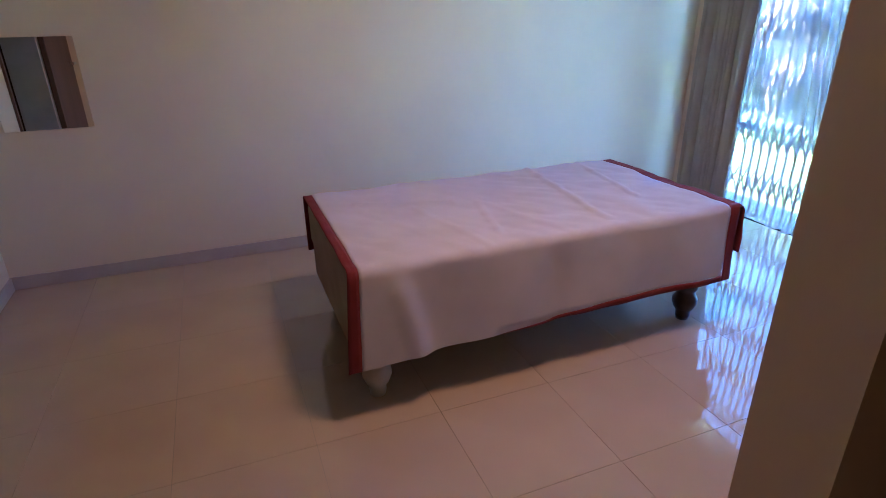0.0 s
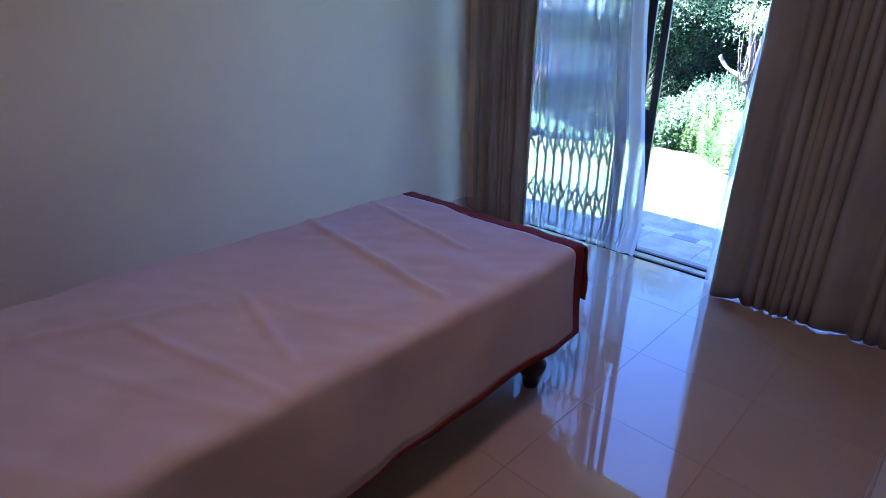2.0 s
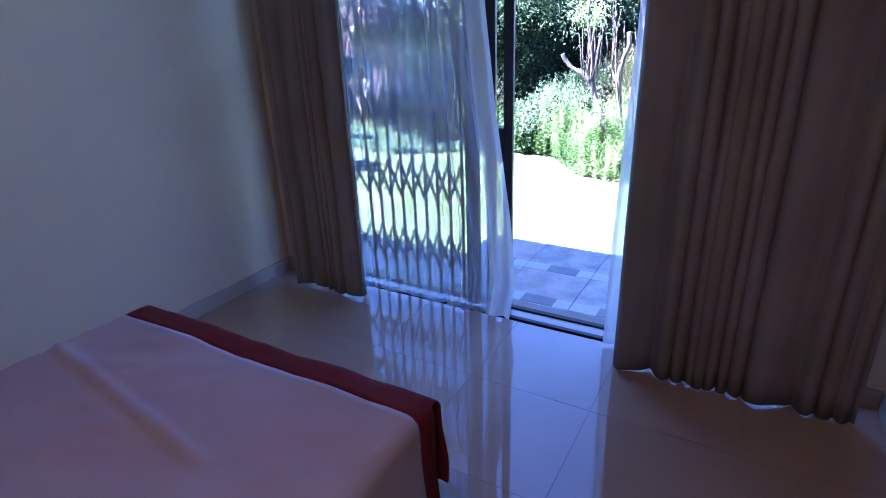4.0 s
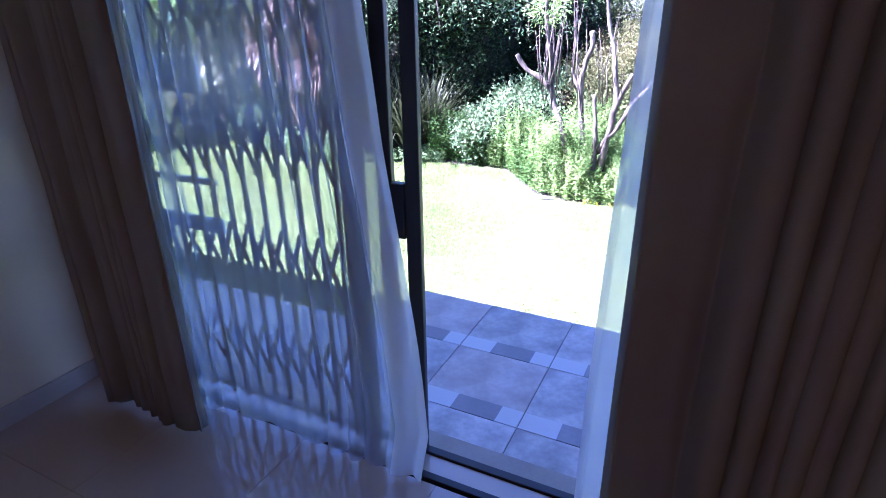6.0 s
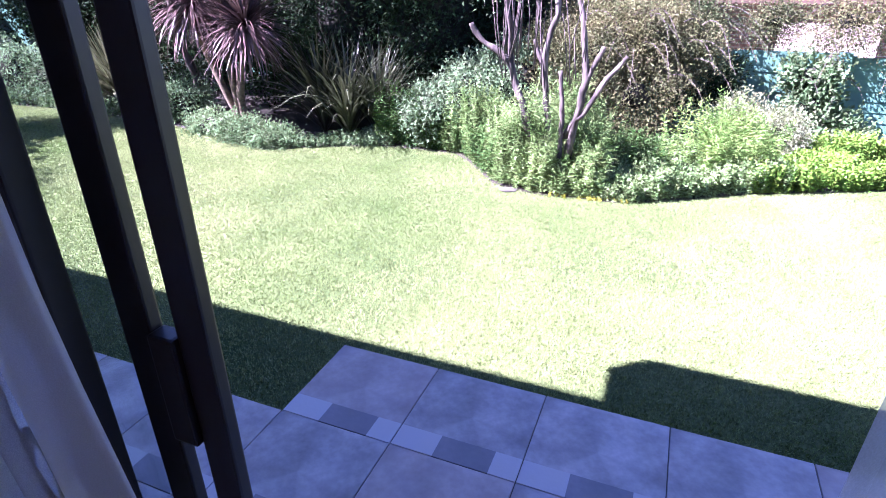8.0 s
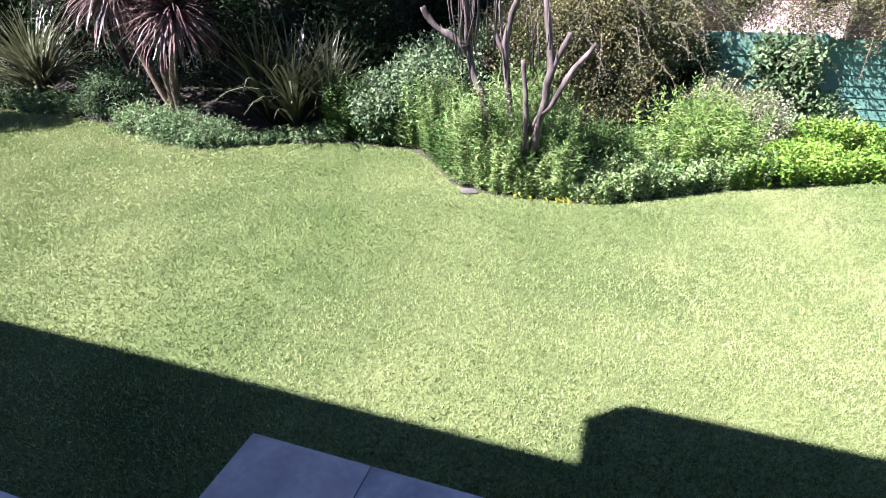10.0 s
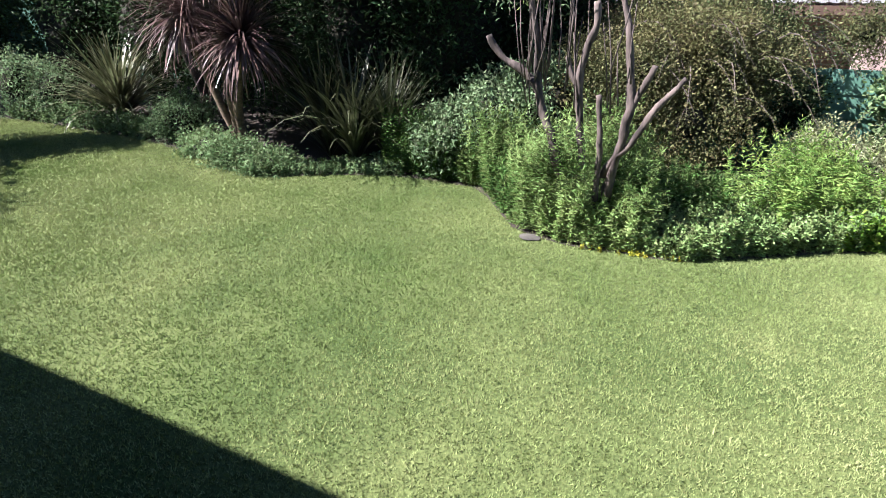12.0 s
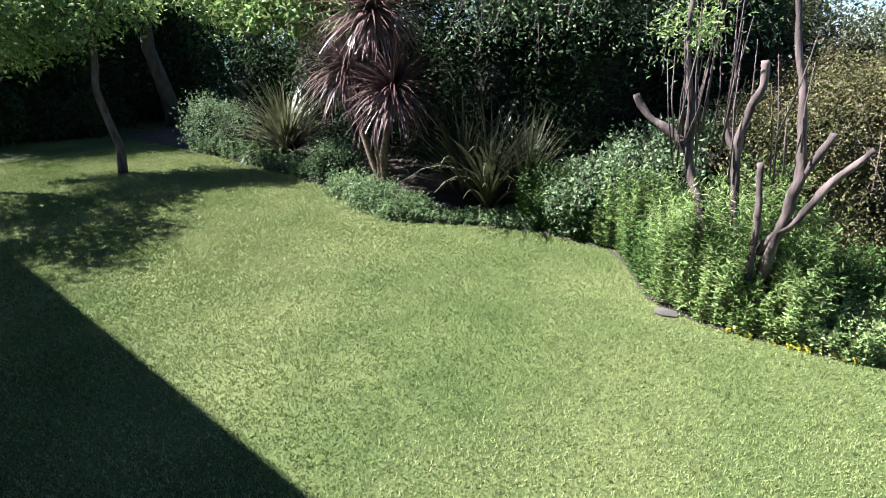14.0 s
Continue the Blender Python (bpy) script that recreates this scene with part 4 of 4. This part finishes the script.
sprays(gold, scatter(90, (10.2, 1.6, 0.2), (10.9, 3.2, 0.85), 51), 0.6, 0.35, 60, 0.03, 0.014, M_LEAF_GOLD, 52, (-0.3, -0.5))
loose = bush("shrub", [(11.4, 2.3, 0.6), (11.5, 1.7, 0.72), (11.6, 2.7, 1.05), (11.6, 3.3, 1.15), (11.5, 2.1, 0.95)], [(0.35, 0.5, 0.45), (0.25, 0.35, 0.2), (0.35, 0.4, 0.35), (0.35, 0.45, 0.4), (0.3, 0.35, 0.2)], 90, 60, 0.13, 0.036, 0.017, M_LEAF_OLIVE, "loose olive-green shrub leaning on the fence", core=0.3)
sprays(loose, scatter(60, (11.3, 1.1, 0.6), (11.7, 3.3, 1.3), 81), 0.55, 0.35, 50, 0.034, 0.015, M_LEAF_OLIVE, 82, (-0.2, -0.5))
bush("shrub", [(10.55, 1.05, -0.38), (10.6, 0.65, -0.45)], [(0.36, 0.32, 0.4), (0.3, 0.3, 0.3)], 300, 34, 0.06, 0.032, 0.016, M_LEAF_CREAM, "cream variegated shrub before the fence")
vine = bush("climber", [(11.5, 0.22, -0.25), (11.52, 0.3, 0.1), (11.52, 0.1, -0.5), (11.4, -0.1, -0.55)], [(0.16, 0.26, 0.34), (0.14, 0.3, 0.26), (0.16, 0.3, 0.2), (0.2, 0.3, 0.2)], 60, 22, 0.07, 0.06, 0.042, M_LEAF_GREY, "green climber growing up the fence", "climber", core=0.35)
sprays(vine, scatter(26, (11.45, -0.05, -0.4), (11.65, 0.6, 0.3), 61), 0.35, 0.3, 22, 0.05, 0.034, M_LEAF_GREY, 62, (-0.1, 0.1))
over = bush("climber", [(11.6, -0.75, 0.8), (11.6, -1.45, 0.7), (11.7, 0.0, 0.72), (11.9, 0.75, 0.68)], [(0.3, 0.45, 0.3), (0.35, 0.5, 0.4), (0.22, 0.35, 0.25), (0.15, 0.2, 0.16)], 90, 44, 0.14, 0.036, 0.017, M_LEAF_GOLD, "olive-green climber hanging over the fence top", "climber", core=0.35)
sprays(over, scatter(60, (11.4, -1.8, 0.4), (11.8, 0.3, 0.95), 71), 0.6, 0.35, 50, 0.032, 0.015, M_LEAF_GOLD, 72, (-0.4, 0.2))
bush("climber", [(11.45, 1.75, 0.05), (11.52, 1.25, 0.0)], [(0.25, 0.3, 0.5), (0.12, 0.14, 0.26)], 130, 22, 0.09, 0.045, 0.028, M_LEAF_DARK, "dark climber on the fence", "climber", core=0.4)
bush("shrub", [(11.0, 6.2, 0.6), (11.3, 7.6, 0.5), (11.0, 5.0, 0.7), (11.6, 4.0, 0.8)], [(0.9, 1.0, 1.3), (0.9, 1.0, 1.2), (0.8, 0.8, 1.2), (0.8, 0.9, 1.3)], 210, 60, 0.2, 0.065, 0.03, M_LEAF_DARK, "tall dark evergreen shrubs behind the border")
bush("shrub", [(11.6, 9.2, 0.5), (11.6, 11.0, 0.6), (11.2, 12.6, 0.5)], [(0.9, 1.2, 1.3)] * 3, 170, 50, 0.2, 0.075, 0.036, M_LEAF_DARK, "dark evergreen hedge along the garden's side")
bush("shrub", [(9.9, 11.6, -0.3), (9.7, 12.2, -0.2)], [(0.3, 0.35, 0.42), (0.3, 0.35, 0.45)], 150, 24, 0.12, 0.055, 0.022, M_LEAF_PALE, "pale blue-green shrub in the far border")
bush("shrub", [(6.3, 16.2, -0.4), (7.6, 16.4, -0.3), (8.9, 16.2, -0.35), (5.0, 16.3, -0.3)], [(0.8, 0.5, 0.45)] * 4, 160, 26, 0.12, 0.07, 0.035, M_LEAF_DARK, "low dark shrubs before the far hedge")
for k in range(6):
    x = 2.0 + 1.9 * k
    tagged(bush("hedge", [(x, 17.5 + 0.4 * (k % 2), 0.5), (x + 0.8, 17.9, 1.9)], [(1.3, 0.9, 1.4), (1.2, 0.9, 1.2)], 340, 16, 0.14, 0.14, 0.07, M_LEAF_DARK, "tall dark hedge closing the far end of the lawn", "hedge"), group="hedges at the far end")

tree("tree", (12.6, 6.0), (12.4, 6.0, 2.6), 0.14, [(12.0, 6.5, 2.6), (12.2, 4.9, 2.4), (11.6, 7.9, 2.7), (12.6, 5.6, 3.6)], [(1.5, 1.4, 1.1)] * 4, 170, 54, 0.22, 0.085, 0.038, M_LEAF_DARK, "large dark evergreen tree behind the border")
canopy = tree("tree", (11.5, 6.6), (10.9, 6.4, 2.2), 0.11, [(10.5, 6.3, 2.3), (10.3, 5.3, 2.25), (10.2, 7.0, 2.5), (10.8, 4.5, 2.15), (10.9, 5.6, 1.75)], [(1.0, 0.95, 0.65), (0.9, 0.9, 0.65), (0.9, 0.9, 0.6), (0.8, 0.8, 0.65), (0.6, 0.9, 0.5)], 170, 66, 0.17, 0.065, 0.021, M_LEAF_CANOPY, "spreading tree whose canopy shades the border")
sprays(canopy, scatter(34, (9.7, 4.3, 1.6), (10.3, 6.0, 2.1), 91), 0.6, 0.1, 130, 0.055, 0.02, M_LEAF_CANOPY, 92, (-0.8, -0.2), 0.9, 1.1, 0.1)
sprays(canopy, scatter(22, (10.2, 3.8, 1.6), (10.8, 4.8, 2.1), 93), 0.7, 0.1, 120, 0.055, 0.02, M_LEAF_CANOPY, 94, (-0.8, -0.3), 0.9, 1.1, 0.1)
tree("tree", (12.4, 10.0), (12.0, 10.0, 2.6), 0.14, [(11.4, 9.6, 2.4), (11.6, 11.2, 2.6), (12.2, 10.4, 3.5)], [(1.4, 1.4, 1.1)] * 3, 340, 18, 0.12, 0.11, 0.05, M_LEAF_MID, "broad green tree over the far border")
tree("tree", (12.8, 4.1), (12.6, 4.1, 2.4), 0.12, [(12.3, 4.05, 2.0), (12.6, 4.4, 2.6), (12.4, 4.9, 2.5)], [(0.8, 0.75, 0.8)] * 3, 130, 40, 0.15, 0.09, 0.04, M_LEAF_MID, "green tree behind the pruned one")
# Added tree: crowns placed to darken the far ground, trunk behind the border.
tree("tree", (10.9, 16.3), (10.2, 15.8, 3.0), 0.15, [(8.2, 16.4, 2.8), (9.8, 15.6, 2.7), (10.9, 14.4, 2.6), (9.0, 16.4, 3.6), (10.5, 15.5, 3.6), (6.6, 17.0, 2.8), (7.3, 17.2, 2.2)], [(1.3, 1.2, 1.0)] * 7, 130, 46, 0.2, 0.12, 0.06, M_LEAF_DARK, "broad tree added to shade the far end of the lawn")
for fy in (-7.0, -2.5, 0.5, 10.0):
    tagged(tree("tree", (30.0, fy), (30.0, fy, 2.5), 0.2, [(30.0, fy, 2.2), (30.3, fy + 1.6, 1.6), (29.8, fy - 1.5, 1.4)], [(1.6, 1.6, 1.3)] * 3, 170, 14, 0.2, 0.3, 0.16, M_LEAF_DARK, "distant green tree beyond the neighbour's house"), group="distant trees")
tree("tree", (7.85, 11.48), (7.7, 11.5, 1.9), 0.06, [(7.6, 11.6, 1.75), (7.0, 11.9, 1.5), (8.3, 11.4, 2.1), (7.2, 12.4, 2.2), (6.5, 12.6, 1.6)], [(0.7, 0.75, 0.65)] * 5, 170, 16, 0.1, 0.085, 0.045, M_LEAF_HERB, "slim young tree standing in the lawn", M_BARK)
tree("tree", (10.9, 9.4), (10.5, 9.4, 1.9), 0.07, [(9.5, 9.5, 1.75), (9.7, 8.6, 1.65), (10.3, 9.2, 2.2), (9.4, 10.3, 1.8)], [(0.7, 0.7, 0.42)] * 4, 110, 14, 0.1, 0.11, 0.055, M_LEAF_HERB, "tree with bright green leaves hanging over the border")
tree("tree", (5.6, 12.6), (5.5, 12.6, 2.2), 0.08, [(5.2, 12.4, 2.6), (4.5, 12.9, 2.8), (4.9, 11.0, 2.6), (5.5, 11.7, 2.5), (4.2, 10.6, 2.7)], [(0.9, 0.8, 0.55)] * 5, 120, 14, 0.12, 0.1, 0.05, M_LEAF_MID, "leafy shade tree at the lawn's far end", M_BARK)

# ---- fence of painted concrete slabs, and the neighbour behind it ----
FX = 11.75
fence = tagged(empty("garden_fence", (FX, 0, GROUND)), "green painted concrete slab fence between posts", "fence")


def lapped(name, width, tall, tilt):
    """A slab that leans out at its foot, to lap over the next one below."""
    return mesh_of(name, box(bmesh.new(), -0.016, 0.016, -width / 2, width / 2, -tall / 2, tall / 2, bevel=0.005), M_FENCE), pose(0, 0, 0, 0, tilt, 0)


def bay(y0, y1, x, top, pitch, tilt):
    """The slabs of one bay, from the ground to its top."""
    me, lean = lapped("slab", y1 - y0, pitch + 0.012, tilt)
    k = 0
    while top - pitch * (k + 1) > GROUND - pitch:
        ob = new("slab", me)
        ob.parent = fence
        ob.matrix_basis = pose(x - FX, (y0 + y1) / 2, top - pitch * (k + 0.5) - GROUND) @ lean
        k += 1


POSTS = [-0.06 + 1.4 * k for k in range(4)]
for y in POSTS:
    part("post", under(fence, box(bmesh.new(), FX - 0.09, FX + 0.05, y - 0.06, y + 0.06, GROUND - 0.1, 0.37, bevel=0.008)), M_FENCE, fence)
    bay(y + 0.06, y + 1.34, FX, 0.35, 0.245, 3.2)
for k in range(5):
    y = -0.2 - 1.5 * k
    bay(y - 1.44, y, FX + 0.1, 0.3, 0.127, 5.0)
    part("post", under(fence, box(bmesh.new(), FX + 0.03, FX + 0.15, y - 1.5, y - 1.44, GROUND - 0.1, 0.32, bevel=0.006)), M_FENCE, fence)
part("post", under(fence, box(bmesh.new(), FX + 0.06, FX + 0.16, -0.2, -0.125, GROUND - 0.1, 0.32, bevel=0.006)), M_FENCE, fence)

# Unseen wall, added so no lit ground shows through the hedges.
backing = boxes((13.6, 13.75, 4.0, 20.0, GROUND, 1.3), (0.0, 13.6, 19.2, 19.35, GROUND, 1.6))
tagged(part("wall_boundary", backing, M_FENCE), "unseen dark green wall added behind the hedges to close their gaps", "wall", kind="structure")
neighbour = tagged(empty("neighbour_house", (19, -2, GROUND)), "red-brown brick neighbour house with a pale ribbed sheet roof", "house")
part("wall", under(neighbour, boxes((18.0, 24.0, -8.0, 6.0, GROUND, 0.82))), M_BRICK, neighbour)
bm = bmesh.new()
ribs = [[bm.verts.new((x, -8.4 + 0.07 * k, 0.03 * (k % 3 == 0))) for k in range(212)] for x in (-3.9, 3.6)]
for k in range(211):
    bm.faces.new((ribs[0][k], ribs[1][k], ribs[1][k + 1], ribs[0][k + 1]))
bmesh.ops.solidify(bm, geom=bm.faces[:], thickness=0.02)
bmesh.ops.rotate(bm, verts=bm.verts, cent=(0, 0, 0), matrix=Matrix.Rotation(radians(-1.5), 3, "Y"))
bmesh.ops.translate(bm, verts=bm.verts, vec=(21, 0, 0.99))
part("roof", under(neighbour, bm), M_ROOF, neighbour, "pale ribbed roof sheet")
part("fascia", under(neighbour, boxes((17.12, 17.16, -8.4, 6.4, 0.7, 0.85))), M_DOOR, neighbour, "dark brown fascia board")
part("window", under(neighbour, boxes((17.96, 18.01, 0.9, 1.9, 0.0, 0.6))), M_GLASS, neighbour)
tagged(part("wall_pale", box(bmesh.new(), 16.7, 16.9, -1.6, 0.08, GROUND, 0.37, bevel=0.01), M_PALE), "pale pinkish plastered wall behind the fence", "wall", kind="structure")

bm = bmesh.new()
bmesh.ops.create_icosphere(bm, subdivisions=3, radius=0.07)
for v in bm.verts:
    v.co *= 1 + 0.25 * noise.noise(v.co * 12)
bmesh.ops.scale(bm, verts=bm.verts, vec=(1, 1.3, 0.22))
bmesh.ops.translate(bm, verts=bm.verts, vec=(8.5, 3.18, GROUND + 0.01))
tagged(part("stone", bm, M_STONE), "flat grey stone at the lawn's edge", "stone")

# ---- lawn blades ----
def lumps(x, y, size):
    """Smooth random values from 0 to 1 over the plane, with lumps of about that size."""
    table = rng.random((256, 256))
    u, v = x / size, y / size
    i, j = np.floor(u).astype(int), np.floor(v).astype(int)
    f, g = u - i, v - j
    f, g = f * f * (3 - 2 * f), g * g * (3 - 2 * g)
    a, b = table[i % 256, j % 256], table[(i + 1) % 256, j % 256]
    c, d = table[i % 256, (j + 1) % 256], table[(i + 1) % 256, (j + 1) % 256]
    return (a * (1 - f) + b * f) * (1 - g) + (c * (1 - f) + d * f) * g


def blades(count, x0, y0, y1, tall):
    """Fine blades in small tufts, thinning out with the distance from the house."""
    y = y0 + (y1 - y0) * rng.random(count) ** 1.4
    xe = np.interp(y, [q[1] for q in reversed(EDGE)], [q[0] for q in reversed(EDGE)])
    x = x0 + (xe + 0.04 - x0) * rng.random(count)
    keep = ~((x < 5.0) & (y < 2.91)) & ~((x < 4.57) & (y < 6.02))
    x, y = x[keep], y[keep]
    tuft = 0.45 * lumps(x, y, 0.03) + 0.55 * lumps(x, y, 0.013)
    keep = rng.random(len(x)) < 0.35 + 1.4 * tuft ** 2
    x, y, tuft = x[keep], y[keep], tuft[keep]
    n = len(x)
    a = rng.uniform(0, 2 * np.pi, n)
    far = np.clip((y - 3) / 9, 0, 1)
    w = rng.uniform(0.0016, 0.0032, n) * (1 + 1.3 * far)
    h = tall * rng.uniform(0.6, 1.15, n) * (0.3 + 1.5 * tuft) * (1 + 0.3 * far)
    way = 4 * np.pi * lumps(x, y, 0.02)
    lean = (rng.normal(size=(n, 2)) * 0.4 + 0.35 * np.stack([np.cos(way), np.sin(way)], 1)) * h[:, None]
    s = np.stack([np.cos(a) * w, np.sin(a) * w, 0 * w], 1)
    b = np.stack([x, y, np.full(n, GROUND)], 1)
    tip = b + np.stack([lean[:, 0], lean[:, 1], h], 1)
    return np.stack([b - s, b + s, tip], 1).reshape(-1, 3)


v = blades(1450000, 3.8, -0.8, 14.0, 0.014)
tagged(raw("lawn_grass", v, np.arange(len(v)).reshape(-1, 3), M_BLADE), "short mown green grass blades", "grass", kind="stuff")

# ---- tiles ----
TILE = mesh_of("tile", box(bmesh.new(), -PITCH / 2 + 0.0007, PITCH / 2 - 0.0007, -PITCH / 2 + 0.0007, PITCH / 2 - 0.0007, -0.006, 0), M_TILE)
X0, Y0 = 3.10 - 10 * PITCH, 1.62 - 9 * PITCH
for i in range(11):
    for j in range(14):
        x, y = X0 + (i + 0.5) * PITCH, Y0 + (j + 0.5) * PITCH
        x0, x1, y0, y1 = x - PITCH / 2, x + PITCH / 2, y - PITCH / 2, y + PITCH / 2
        if x1 > WX + 0.02 or y1 > 3.5 or x0 < -1.06:
            g = 0.0007
            x0, x1, y0, y1 = max(x0, -1.05), min(x1, 3.57), max(y0, -2.2), min(y1, 3.489)
            if x1 - x0 < 0.02 or y1 - y0 < 0.02:
                continue
            part("tile", box(bmesh.new(), x0 + g, x1 - g, y0 + g, y1 - g, -0.006, 0), M_TILE, floor)
        else:
            ob = new("tile", TILE)
            ob.parent = floor
            ob.location = (x, y, 0)
part("tile", boxes((3.602, 3.67, OPEN0, OPEN1, -0.012, -0.002)), M_TILE, floor)
SLATE = mesh_of("paver", box(bmesh.new(), -0.2138, 0.2138, -0.2148, 0.2148, -0.012, 0, bevel=0.002), M_PATIO)
for i in range(3):
    for j in range(16):
        y = 2.895 - 0.433 * (j - 5 + 0.5)
        if i == 0 and y > 2.9:
            continue
        ob = new("paver", SLATE)
        ob.parent = patio
        ob.location = (4.768 - 0.431 * i, y, PATIO)
